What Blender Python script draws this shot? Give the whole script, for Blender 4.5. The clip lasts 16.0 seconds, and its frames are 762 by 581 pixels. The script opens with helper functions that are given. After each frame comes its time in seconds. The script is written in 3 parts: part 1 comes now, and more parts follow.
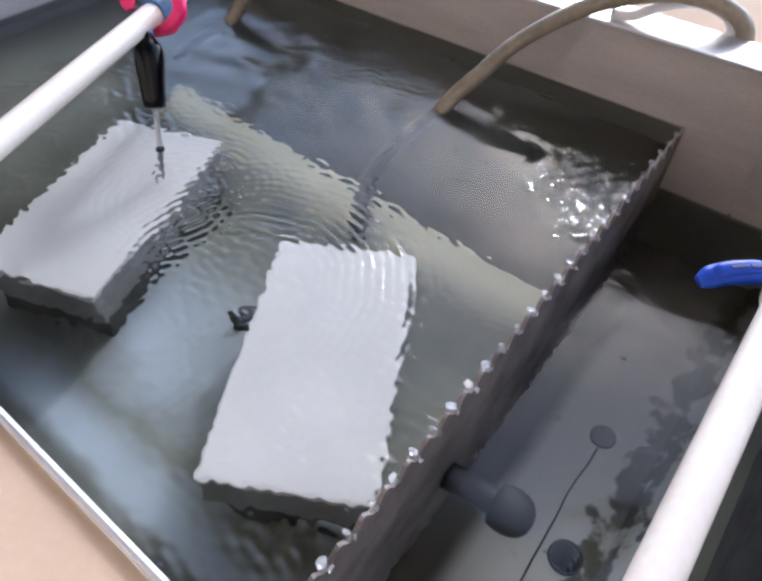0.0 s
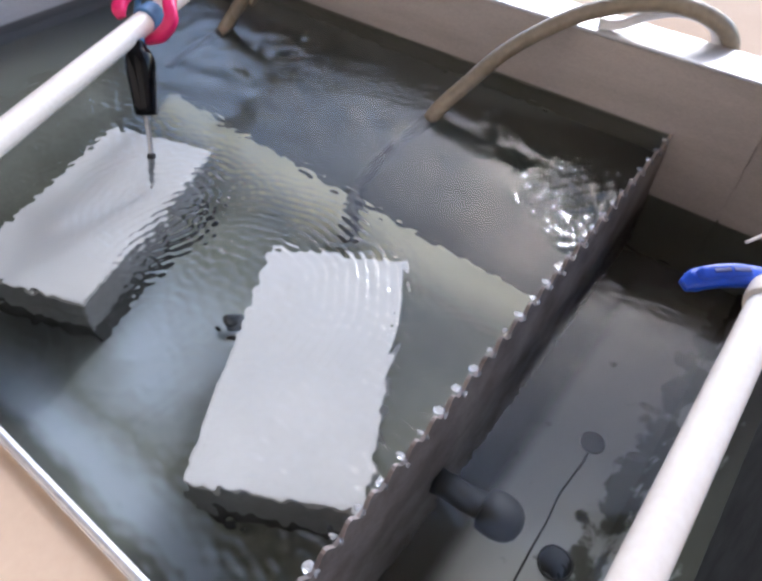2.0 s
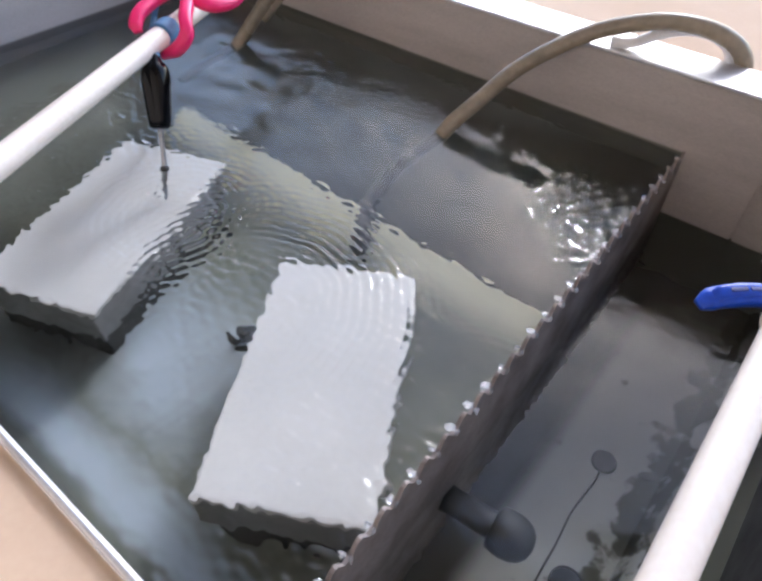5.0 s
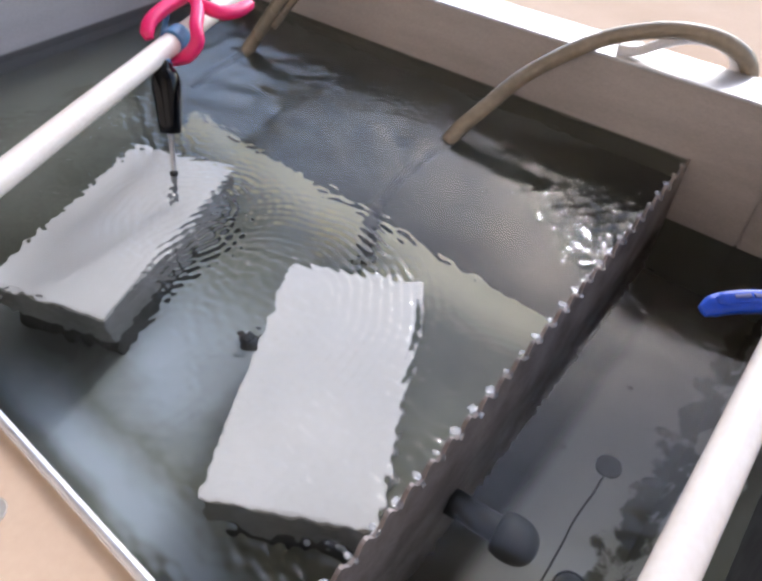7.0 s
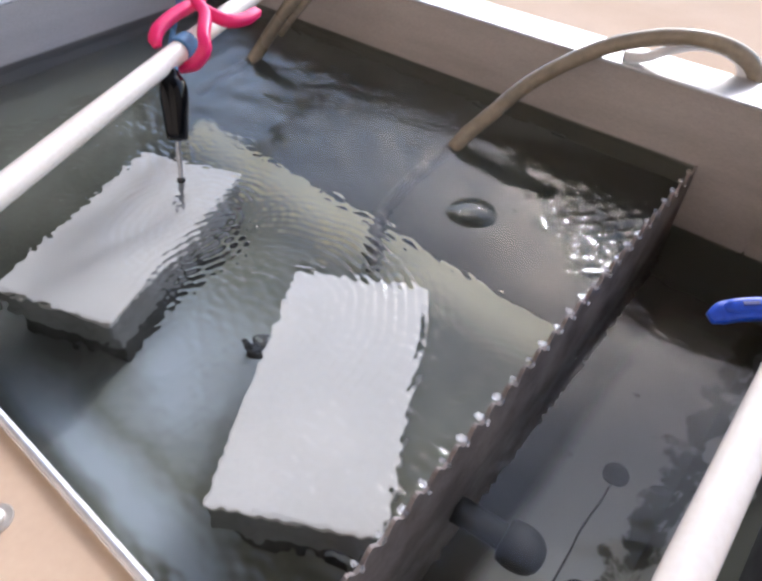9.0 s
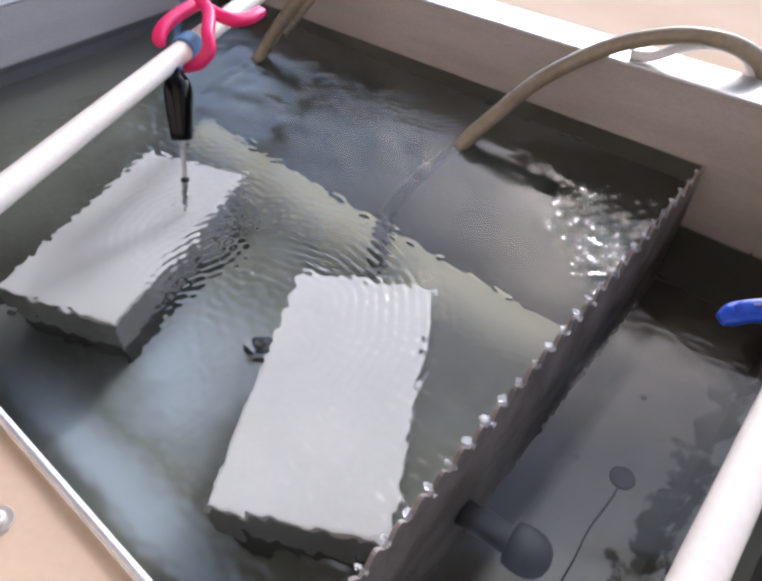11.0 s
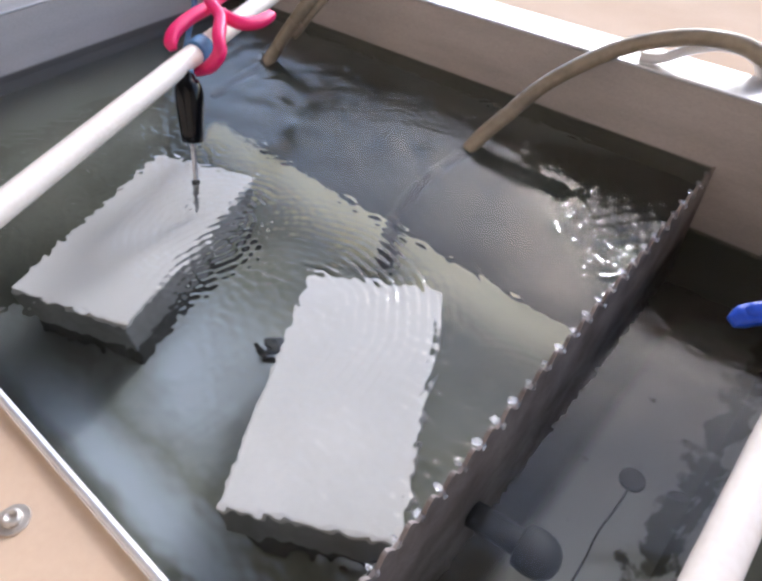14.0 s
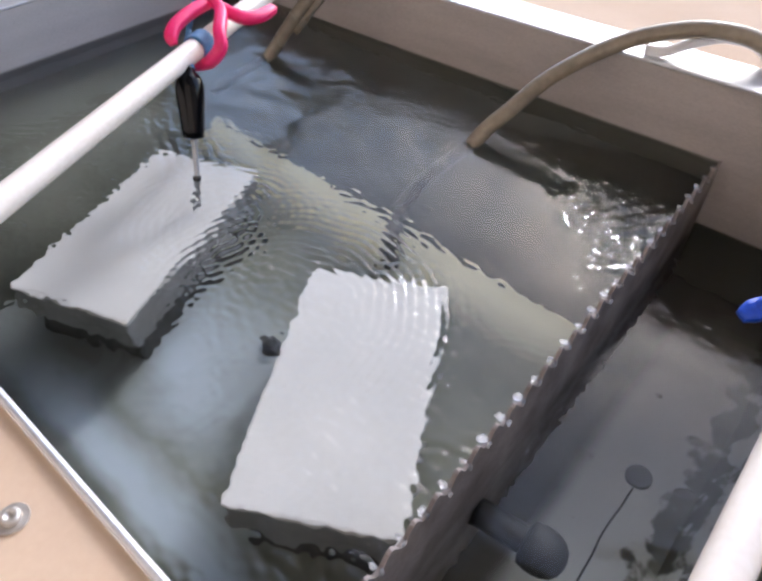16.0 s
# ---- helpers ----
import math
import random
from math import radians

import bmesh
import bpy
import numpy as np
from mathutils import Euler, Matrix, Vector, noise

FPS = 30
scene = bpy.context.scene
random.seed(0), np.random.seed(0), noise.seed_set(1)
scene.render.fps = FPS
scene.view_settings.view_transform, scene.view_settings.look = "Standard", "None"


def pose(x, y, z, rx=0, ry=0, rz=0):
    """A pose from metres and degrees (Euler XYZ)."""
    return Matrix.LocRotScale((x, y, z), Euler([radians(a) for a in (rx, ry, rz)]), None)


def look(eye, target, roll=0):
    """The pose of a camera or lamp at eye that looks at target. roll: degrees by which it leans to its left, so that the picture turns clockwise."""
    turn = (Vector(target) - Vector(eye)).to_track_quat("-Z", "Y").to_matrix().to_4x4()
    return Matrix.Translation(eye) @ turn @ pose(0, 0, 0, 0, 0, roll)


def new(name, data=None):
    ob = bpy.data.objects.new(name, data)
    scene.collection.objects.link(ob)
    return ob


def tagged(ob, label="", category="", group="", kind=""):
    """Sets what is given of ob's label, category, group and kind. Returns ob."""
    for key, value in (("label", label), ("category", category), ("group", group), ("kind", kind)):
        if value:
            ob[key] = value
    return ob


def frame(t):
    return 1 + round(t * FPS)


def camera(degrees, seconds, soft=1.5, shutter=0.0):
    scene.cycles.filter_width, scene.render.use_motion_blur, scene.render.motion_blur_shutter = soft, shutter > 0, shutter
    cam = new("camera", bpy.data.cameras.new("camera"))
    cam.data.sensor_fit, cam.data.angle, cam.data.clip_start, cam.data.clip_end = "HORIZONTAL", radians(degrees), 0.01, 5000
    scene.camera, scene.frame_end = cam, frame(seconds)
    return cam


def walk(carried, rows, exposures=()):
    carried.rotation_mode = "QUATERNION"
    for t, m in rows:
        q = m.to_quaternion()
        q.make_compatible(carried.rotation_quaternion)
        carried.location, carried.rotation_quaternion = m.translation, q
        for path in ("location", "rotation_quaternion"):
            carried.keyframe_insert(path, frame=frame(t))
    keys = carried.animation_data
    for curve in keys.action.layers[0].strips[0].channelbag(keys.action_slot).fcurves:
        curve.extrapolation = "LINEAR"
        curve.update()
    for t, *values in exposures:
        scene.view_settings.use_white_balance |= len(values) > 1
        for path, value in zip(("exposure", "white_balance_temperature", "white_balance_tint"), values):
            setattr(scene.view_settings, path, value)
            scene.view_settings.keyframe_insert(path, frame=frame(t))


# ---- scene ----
cam = camera(63.55, 16.0, soft=3.0)
PATH = [
    (0, -0.0038, 0.0038, 0.3773, 41.778, -0.683, 38.419),
    (0.5, -0.0001, 0.0047, 0.3757, 42.259, -0.435, 38.259),
    (1, 0.0023, 0.0042, 0.3772, 42.449, -0.694, 38.346),
    (1.5, 0.0024, 0.0031, 0.3790, 42.537, -0.831, 38.301),
    (2, 0.0034, 0.0045, 0.3765, 42.662, -0.880, 38.116),
    (2.5, 0.0033, 0.0055, 0.3759, 42.941, -0.929, 38.192),
    (3, 0.0038, 0.0041, 0.3768, 43.104, -1.018, 38.316),
    (3.5, -0.0000, 0.0025, 0.3765, 43.257, -1.207, 38.436),
    (4, -0.0022, 0.0039, 0.3755, 43.488, -1.219, 38.743),
    (6.5, 0.0016, 0.0008, 0.3786, 44.270, -0.655, 39.300),
    (7, 0.0008, -0.0001, 0.3796, 44.342, -0.818, 39.639),
    (7.5, 0.0022, 0.0018, 0.3788, 44.588, -0.660, 39.613),
    (8, 0.0004, 0.0020, 0.3811, 44.636, -0.510, 39.741),
    (8.5, -0.0002, 0.0013, 0.3794, 44.828, -0.469, 39.874),
    (9, 0.0000, -0.0000, 0.3800, 44.880, -0.498, 40.038),
    (11.5, -0.0023, 0.0033, 0.3766, 44.970, -0.154, 40.432),
    (12, -0.0021, 0.0043, 0.3779, 45.005, 0.002, 40.345),
    (12.5, -0.0027, 0.0029, 0.3778, 44.964, 0.111, 40.355),
    (13, -0.0023, 0.0021, 0.3778, 45.031, 0.179, 40.545),
    (13.5, -0.0022, 0.0016, 0.3778, 45.005, 0.251, 40.621),
    (14, -0.0029, -0.0010, 0.3784, 45.124, 0.148, 40.862),
    (14.5, -0.0028, -0.0022, 0.3776, 45.149, 0.184, 40.725),
    (15, -0.0035, -0.0020, 0.3760, 45.062, 0.366, 40.669),
    (15.5, -0.0033, 0.0000, 0.3745, 44.977, 0.362, 40.863),
    (16, -0.0053, 0.0005, 0.3733, 44.931, 0.404, 40.896),
]
EXPOSURE = 1.74
walk(cam, [(t, pose(*p)) for t, *p in PATH], exposures=[(0, EXPOSURE, 5720, 11), (4.2, EXPOSURE, 5750, 11), (6.5, EXPOSURE, 5980, 12), (16, EXPOSURE, 5980, 12)])

# ---- light: bright hazy sky and soft sun beyond the far rim; added unseen blockers ----
SUN_ELEVATION, SUN_AZIMUTH = 35.0, -11.5
world = bpy.data.worlds.new("sky")
scene.world = world
world.use_nodes = True
wn = world.node_tree
sky = wn.nodes.new("ShaderNodeTexSky")
sky.sky_type = "NISHITA"
sky.sun_disc = False
sky.sun_elevation, sky.sun_rotation = radians(SUN_ELEVATION), radians(SUN_AZIMUTH)
sky.dust_density, sky.air_density, sky.ozone_density = 1.5, 1.0, 0.3
wn.links.new(sky.outputs[0], wn.nodes["Background"].inputs[0])
wn.nodes["Background"].inputs[1].default_value = 0.15

sun = new("sun", bpy.data.lights.new("sun", "SUN"))
sun.data.energy, sun.data.angle, sun.data.color = 0.32, radians(6.5), (0.93, 0.95, 1.0)
az, el = radians(SUN_AZIMUTH), radians(SUN_ELEVATION)
sun.matrix_world = look((0, 0, 0), (-math.sin(az) * math.cos(el), -math.cos(az) * math.cos(el), -math.sin(el)))
sun.location = (0.5, 4, 4)


# ---- materials ----
def material(name, colour, rough=0.5, metal=0.0, second=None, scale=40.0, rough2=None, bump=0.0, bump_scale=300.0,
             stretch=(1, 1, 1), fine=0.25, spread=(0.35, 0.65), per_object=0.0):
    """A surface with large stains towards a second colour, fine grain, and a little relief."""
    m = bpy.data.materials.new(name)
    m.use_nodes = True
    nt = m.node_tree
    n, l = nt.nodes, nt.links
    b = n["Principled BSDF"]
    b.inputs["Metallic"].default_value = metal
    tc = n.new("ShaderNodeTexCoord")
    mp = n.new("ShaderNodeMapping")
    mp.inputs["Scale"].default_value = stretch
    l.new(tc.outputs["Object"], mp.inputs["Vector"])
    a = n.new("ShaderNodeTexNoise")
    a.inputs["Scale"].default_value = scale
    a.inputs["Detail"].default_value = 5
    l.new(mp.outputs[0], a.inputs["Vector"])
    r = n.new("ShaderNodeMapRange")
    r.inputs["From Min"].default_value, r.inputs["From Max"].default_value = spread
    l.new(a.outputs["Fac"], r.inputs["Value"])
    g = n.new("ShaderNodeTexNoise")
    g.inputs["Scale"].default_value = bump_scale
    g.inputs["Detail"].default_value = 3
    l.new(mp.outputs[0], g.inputs["Vector"])
    mix = n.new("ShaderNodeMix")
    mix.data_type = "RGBA"
    mix.inputs["A"].default_value = (*colour, 1)
    mix.inputs["B"].default_value = (*(second or [c * 0.75 for c in colour]), 1)
    l.new(r.outputs[0], mix.inputs["Factor"])
    grain = n.new("ShaderNodeMix")
    grain.data_type, grain.blend_type = "RGBA", "OVERLAY"
    grain.inputs["Factor"].default_value = fine
    l.new(mix.outputs["Result"], grain.inputs["A"])
    l.new(g.outputs["Fac"], grain.inputs["B"])
    l.new(grain.outputs["Result"], b.inputs["Base Color"])
    rr = n.new("ShaderNodeMapRange")
    rr.inputs["To Min"].default_value = rough
    rr.inputs["To Max"].default_value = rough2 if rough2 is not None else min(1, rough * 1.3)
    l.new(a.outputs["Fac"], rr.inputs["Value"])
    l.new(rr.outputs[0], b.inputs["Roughness"])
    if bump:
        bp = n.new("ShaderNodeBump")
        bp.inputs["Strength"].default_value = bump
        bp.inputs["Distance"].default_value = 0.001
        l.new(g.outputs["Fac"], bp.inputs["Height"])
        l.new(bp.outputs[0], b.inputs["Normal"])
    return m


STEEL = material("brushed_steel", (0.50, 0.45, 0.425), 0.5, 0.15, (0.43, 0.385, 0.36), 7, 0.6, 0.15, 260, (1, 1, 6))
STEEL_LEFT = material("grey_steel", (0.50, 0.49, 0.505), 0.5, 0.15, (0.44, 0.435, 0.45), 6, 0.6, 0.12, 260, (1, 1, 6))
RIM_STEEL = material("rim_steel", (0.72, 0.72, 0.74), 0.3, 0.7, (0.60, 0.60, 0.62), 12, 0.45, 0.1, 300, (5, 1, 1))
# near-black colour paints the shade on the sump's right wall and rim
SHADED_STEEL = material("shaded_steel", (0.045, 0.043, 0.040), 0.4, 0.3, (0.022, 0.020, 0.018), 30, 0.6, 0.3, 180)
WEIR_STEEL = material("weir_steel", (0.31, 0.268, 0.250), 0.6, 0.1, (0.17, 0.142, 0.130), 22, 0.75, 0.3, 220)
SLOPE_STEEL = material("submerged_steel", (0.118, 0.124, 0.102), 0.6, 0.0, (0.085, 0.090, 0.070), 9, 0.7, 0.2, 90)
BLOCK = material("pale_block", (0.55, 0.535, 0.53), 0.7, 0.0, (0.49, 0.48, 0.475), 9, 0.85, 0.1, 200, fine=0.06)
# block sides and foot carry painted shade in darker greys
BLOCK_FOOT_SHADE = material("block_foot_shade", (0.07, 0.07, 0.066), 0.85, 0.0, (0.04, 0.04, 0.036), 20, 0.95, 0.3, 200)
BLOCK_SIDE_SHADE = material("block_side_shade", (0.26, 0.265, 0.27), 0.8, 0.0, (0.16, 0.16, 0.158), 12, 0.9, 0.3, 200, spread=(0.40, 0.66))
DECK = material("beige_board", (0.62, 0.47, 0.345), 0.85, 0.0, (0.56, 0.41, 0.29), 5, 0.95, 0.04, 200, fine=0.08)
PVC = material("white_pvc", (0.76, 0.70, 0.655), 0.35, 0.0, (0.69, 0.63, 0.58), 9, 0.45, 0.08, 200)
WHITE_TUBE = material("white_tube", (0.80, 0.79, 0.80), 0.3, 0.0, (0.70, 0.69, 0.70), 20, 0.4)
HOSE = material("clear_tan_hose", (0.33, 0.275, 0.205), 0.2, 0.0, (0.20, 0.165, 0.115), 14, 0.32, 0.15, 120)
HOSE_WET = material("hose_end", (0.12, 0.11, 0.09), 0.4, 0.0, (0.05, 0.05, 0.045), 30)
PINK = material("pink_plastic", (0.88, 0.020, 0.170), 0.42, 0.0, (0.78, 0.015, 0.140), 25, 0.4, 0.05, 300)
BLUE = material("blue_plastic", (0.012, 0.075, 0.56), 0.32, 0.0, (0.008, 0.055, 0.46), 30, 0.42, 0.08, 300)
BLUE_RECESS_SHADE = material("blue_recess_shade", (0.004, 0.014, 0.16), 0.45, 0.0, (0.003, 0.010, 0.12), 30)
BLUE_PAD = material("blue_pad", (0.10, 0.25, 0.48), 0.5, 0.0, (0.07, 0.18, 0.36), 40)
BLACK = material("black_plastic", (0.003, 0.003, 0.004), 0.08, 0.0, (0.004, 0.004, 0.005), 40, 0.12)
BLACK.node_tree.nodes["Principled BSDF"].inputs["Specular IOR Level"].default_value = 0.22
DECK.node_tree.nodes["Principled BSDF"].inputs["Specular IOR Level"].default_value = 0.15
# dark brown for the added west wall, to dim its reflection in the water
BLOCKER_BROWN = material("blocker_brown", (0.17, 0.135, 0.11), 0.8, 0.0, (0.12, 0.095, 0.08), 3, 0.9, 0.3, 60)
CHROME = material("steel_shaft", (0.45, 0.46, 0.48), 0.25, 1.0, (0.36, 0.37, 0.38), 60, 0.4)
SCREW = material("screw_steel", (0.66, 0.62, 0.57), 0.4, 0.7, (0.5, 0.46, 0.42), 60, 0.45, 0.2, 500)
RUBBER = material("black_rubber", (0.018, 0.018, 0.017), 0.5, 0.0, (0.03, 0.03, 0.028), 60, 0.7)
GROUND = material("concrete_ground", (0.32, 0.30, 0.28), 0.85, 0.0, (0.22, 0.21, 0.20), 2.5, 0.95, 0.5, 60)
PLASTER = material("plaster", (0.66, 0.60, 0.54), 0.85, 0.0, (0.58, 0.52, 0.47), 2, 0.95, 0.4, 80)
LOW_FLOOR = material("sump_floor", (0.070, 0.070, 0.060), 0.8, 0.0, (0.042, 0.042, 0.032), 14, 0.9, 0.0, 30, fine=0.05)


def silt_light_floor():
    """Green-grey silted steel floor; lit far strip, wall shade and sky sheen painted in."""
    m = material("silted_light_floor", (0.20, 0.205, 0.16), 0.8, 0.0, (0.135, 0.14, 0.115), 7, 0.9, 0.15, 80)
    nt = m.node_tree
    n, l = nt.nodes, nt.links
    b = n["Principled BSDF"]
    src = b.inputs["Base Color"].links[0].from_socket
    tc = n.new("ShaderNodeTexCoord")
    sep = n.new("ShaderNodeSeparateXYZ")
    l.new(tc.outputs["Object"], sep.inputs[0])
    wob = n.new("ShaderNodeTexNoise")
    wob.inputs["Scale"].default_value, wob.inputs["Detail"].default_value = 11, 2.5
    l.new(tc.outputs["Object"], wob.inputs["Vector"])

    def ramp(value, lo, hi, a, c):
        r = n.new("ShaderNodeMapRange")
        r.interpolation_type = "SMOOTHSTEP"
        for k, v in (("From Min", lo), ("From Max", hi), ("To Min", a), ("To Max", c)):
            r.inputs[k].default_value = v
        l.new(value, r.inputs["Value"])
        return r.outputs[0]

    def maths(op, p, q):
        o = n.new("ShaderNodeMath")
        o.operation = op
        for i, v in enumerate((p, q)):
            if isinstance(v, (int, float)):
                o.inputs[i].default_value = v
            else:
                l.new(v, o.inputs[i])
        return o.outputs[0]

    def over(base, colour, fac):
        x = n.new("ShaderNodeMix")
        x.data_type = "RGBA"
        l.new(fac, x.inputs["Factor"])
        l.new(base, x.inputs["A"])
        x.inputs["B"].default_value = (*colour, 1)
        return x.outputs["Result"]

    drift = maths("MULTIPLY", maths("SUBTRACT", wob.outputs["Fac"], 0.5), 0.04)
    far = maths("ADD", sep.outputs["Y"], maths("MULTIPLY", drift, 0.4))
    near = maths("ADD", sep.outputs["Y"], drift)
    side = maths("ADD", maths("ADD", sep.outputs["X"], maths("MULTIPLY", sep.outputs["Y"], 0.6)), maths("MULTIPLY", drift, 2.0))
    # green-grey silt; painted shade darkens the floor towards the near and left edges
    cover = maths("MULTIPLY", ramp(near, 0.012, 0.042, 0, 1), ramp(side, -0.41, -0.29, 0, 1))
    shaded = n.new("ShaderNodeMix")
    shaded.data_type = "RGBA"
    l.new(cover, shaded.inputs["Factor"])
    shaded.inputs["A"].default_value = (0.10, 0.11, 0.105, 1)
    l.new(src, shaded.inputs["B"])
    # a lit strip painted pale yellow along the far floor edge
    col = over(shaded.outputs["Result"], (0.86, 0.82, 0.58), ramp(far, 0.365, 0.435, 0, 0.97))
    # sky reflection painted along the near wall and as a looser patch between blocks
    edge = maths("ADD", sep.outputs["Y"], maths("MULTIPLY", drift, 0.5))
    sheen_streak = maths("MULTIPLY", ramp(edge, 0.026, 0.046, 0, 1), ramp(near, 0.052, 0.10, 0.9, 0.0))
    sheen_cloud = maths("MULTIPLY", ramp(near, 0.070, 0.120, 0, 1), ramp(near, 0.15, 0.30, 1, 0))
    sheen_cloud = maths("MULTIPLY", sheen_cloud, ramp(sep.outputs["X"], -0.33, -0.25, 1, 0))
    sheen_cloud = maths("MULTIPLY", sheen_cloud, ramp(wob.outputs["Fac"], 0.30, 0.62, 0.45, 0.95))
    sheen_cloud = maths("MULTIPLY", sheen_cloud, ramp(side, -0.38, -0.29, 0.0, 1))
    sheen_cloud = maths("MAXIMUM", sheen_cloud, maths("MULTIPLY", sheen_streak, ramp(side, -0.50, -0.37, 0.1, 1)))
    col = over(col, (0.40, 0.46, 0.53), sheen_cloud)
    l.new(col, b.inputs["Base Color"])
    return m


SUMP_BELT = 0.036


def sump_lit_silt():
    """Pale silt painted strongest where lit, fading as shade towards far wall and weir."""
    n, l = LOW_FLOOR.node_tree.nodes, LOW_FLOOR.node_tree.links
    b = n["Principled BSDF"]
    src = b.inputs["Base Color"].links[0].from_socket
    tc = n.new("ShaderNodeTexCoord")
    sep = n.new("ShaderNodeSeparateXYZ")
    l.new(tc.outputs["Object"], sep.inputs[0])
    blot = n.new("ShaderNodeTexNoise")
    blot.inputs["Scale"].default_value, blot.inputs["Detail"].default_value = 16, 5
    l.new(tc.outputs["Object"], blot.inputs["Vector"])
    add = n.new("ShaderNodeMath")
    add.operation = "MULTIPLY_ADD"
    add.inputs[1].default_value = 0.16
    l.new(blot.outputs["Fac"], add.inputs[0])
    l.new(sep.outputs["Y"], add.inputs[2])
    r = n.new("ShaderNodeMapRange")
    r.interpolation_type = "SMOOTHSTEP"
    r.inputs["From Min"].default_value, r.inputs["From Max"].default_value = 0.56, 0.74
    r.inputs["To Min"].default_value, r.inputs["To Max"].default_value = 0.94, 0.05
    l.new(add.outputs[0], r.inputs["Value"])
    side = n.new("ShaderNodeMapRange")
    side.interpolation_type = "SMOOTHSTEP"
    side.inputs["From Min"].default_value, side.inputs["From Max"].default_value = -0.074, -0.050
    l.new(sep.outputs["X"], side.inputs["Value"])
    both = n.new("ShaderNodeMath")
    both.operation = "MULTIPLY"
    l.new(r.outputs[0], both.inputs[0])
    l.new(side.outputs[0], both.inputs[1])
    x = n.new("ShaderNodeMix")
    x.data_type = "RGBA"
    l.new(both.outputs[0], x.inputs["Factor"])
    l.new(src, x.inputs["A"])
    x.inputs["B"].default_value = (0.44, 0.44, 0.41, 1)
    # olive algae: a ragged belt in the corner of floor and slope, and loose tufts
    tuft = n.new("ShaderNodeTexNoise")
    tuft.inputs["Scale"].default_value, tuft.inputs["Detail"].default_value = 42, 5
    l.new(tc.outputs["Object"], tuft.inputs["Vector"])
    off = n.new("ShaderNodeMath")
    off.operation = "SUBTRACT"
    off.inputs[1].default_value = SUMP_BELT
    l.new(sep.outputs["X"], off.inputs[0])
    dist = n.new("ShaderNodeMath")
    dist.operation = "ABSOLUTE"
    l.new(off.outputs[0], dist.inputs[0])
    close = n.new("ShaderNodeMapRange")
    close.interpolation_type = "SMOOTHSTEP"
    for k, v in (("From Min", 0.002), ("From Max", 0.030), ("To Min", 0.24), ("To Max", -0.06)):
        close.inputs[k].default_value = v
    l.new(dist.outputs[0], close.inputs["Value"])
    total = n.new("ShaderNodeMath")
    total.operation = "ADD"
    l.new(tuft.outputs["Fac"], total.inputs[0])
    l.new(close.outputs[0], total.inputs[1])
    # shade painted over the upper slope, in the algae colour
    deep = n.new("ShaderNodeMapRange")
    deep.interpolation_type = "SMOOTHSTEP"
    for k, v in (("From Min", 0.052), ("From Max", 0.070), ("To Min", 0.0), ("To Max", 0.4)):
        deep.inputs[k].default_value = v
    l.new(sep.outputs["X"], deep.inputs["Value"])
    with_shade = n.new("ShaderNodeMath")
    with_shade.operation = "ADD"
    l.new(total.outputs[0], with_shade.inputs[0])
    l.new(deep.outputs[0], with_shade.inputs[1])
    weed_and_shade = n.new("ShaderNodeMapRange")
    weed_and_shade.interpolation_type = "SMOOTHSTEP"
    for k, v in (("From Min", 0.57), ("From Max", 0.70), ("To Min", 0.0), ("To Max", 0.9)):
        weed_and_shade.inputs[k].default_value = v
    l.new(with_shade.outputs[0], weed_and_shade.inputs["Value"])
    green = n.new("ShaderNodeMix")
    green.data_type = "RGBA"
    l.new(weed_and_shade.outputs[0], green.inputs["Factor"])
    l.new(x.outputs["Result"], green.inputs["A"])
    green.inputs["B"].default_value = (0.050, 0.050, 0.028, 1)
    l.new(green.outputs["Result"], b.inputs["Base Color"])


def wet_line(m, height):
    """A dark wet mark along the water's edge on a wall."""
    n, l = m.node_tree.nodes, m.node_tree.links
    b = n["Principled BSDF"]
    src = b.inputs["Base Color"].links[0].from_socket
    tc = n.new("ShaderNodeTexCoord")
    sep = n.new("ShaderNodeSeparateXYZ")
    l.new(tc.outputs["Object"], sep.inputs[0])
    r = n.new("ShaderNodeMapRange")
    r.interpolation_type = "SMOOTHSTEP"
    for k, v in (("From Min", height * 0.4), ("From Max", height), ("To Min", 0.85), ("To Max", 0.0)):
        r.inputs[k].default_value = v
    l.new(sep.outputs["Z"], r.inputs["Value"])
    x = n.new("ShaderNodeMix")
    x.data_type = "RGBA"
    l.new(r.outputs[0], x.inputs["Factor"])
    l.new(src, x.inputs["A"])
    x.inputs["B"].default_value = (0.06, 0.058, 0.055, 1)
    l.new(x.outputs["Result"], b.inputs["Base Color"])


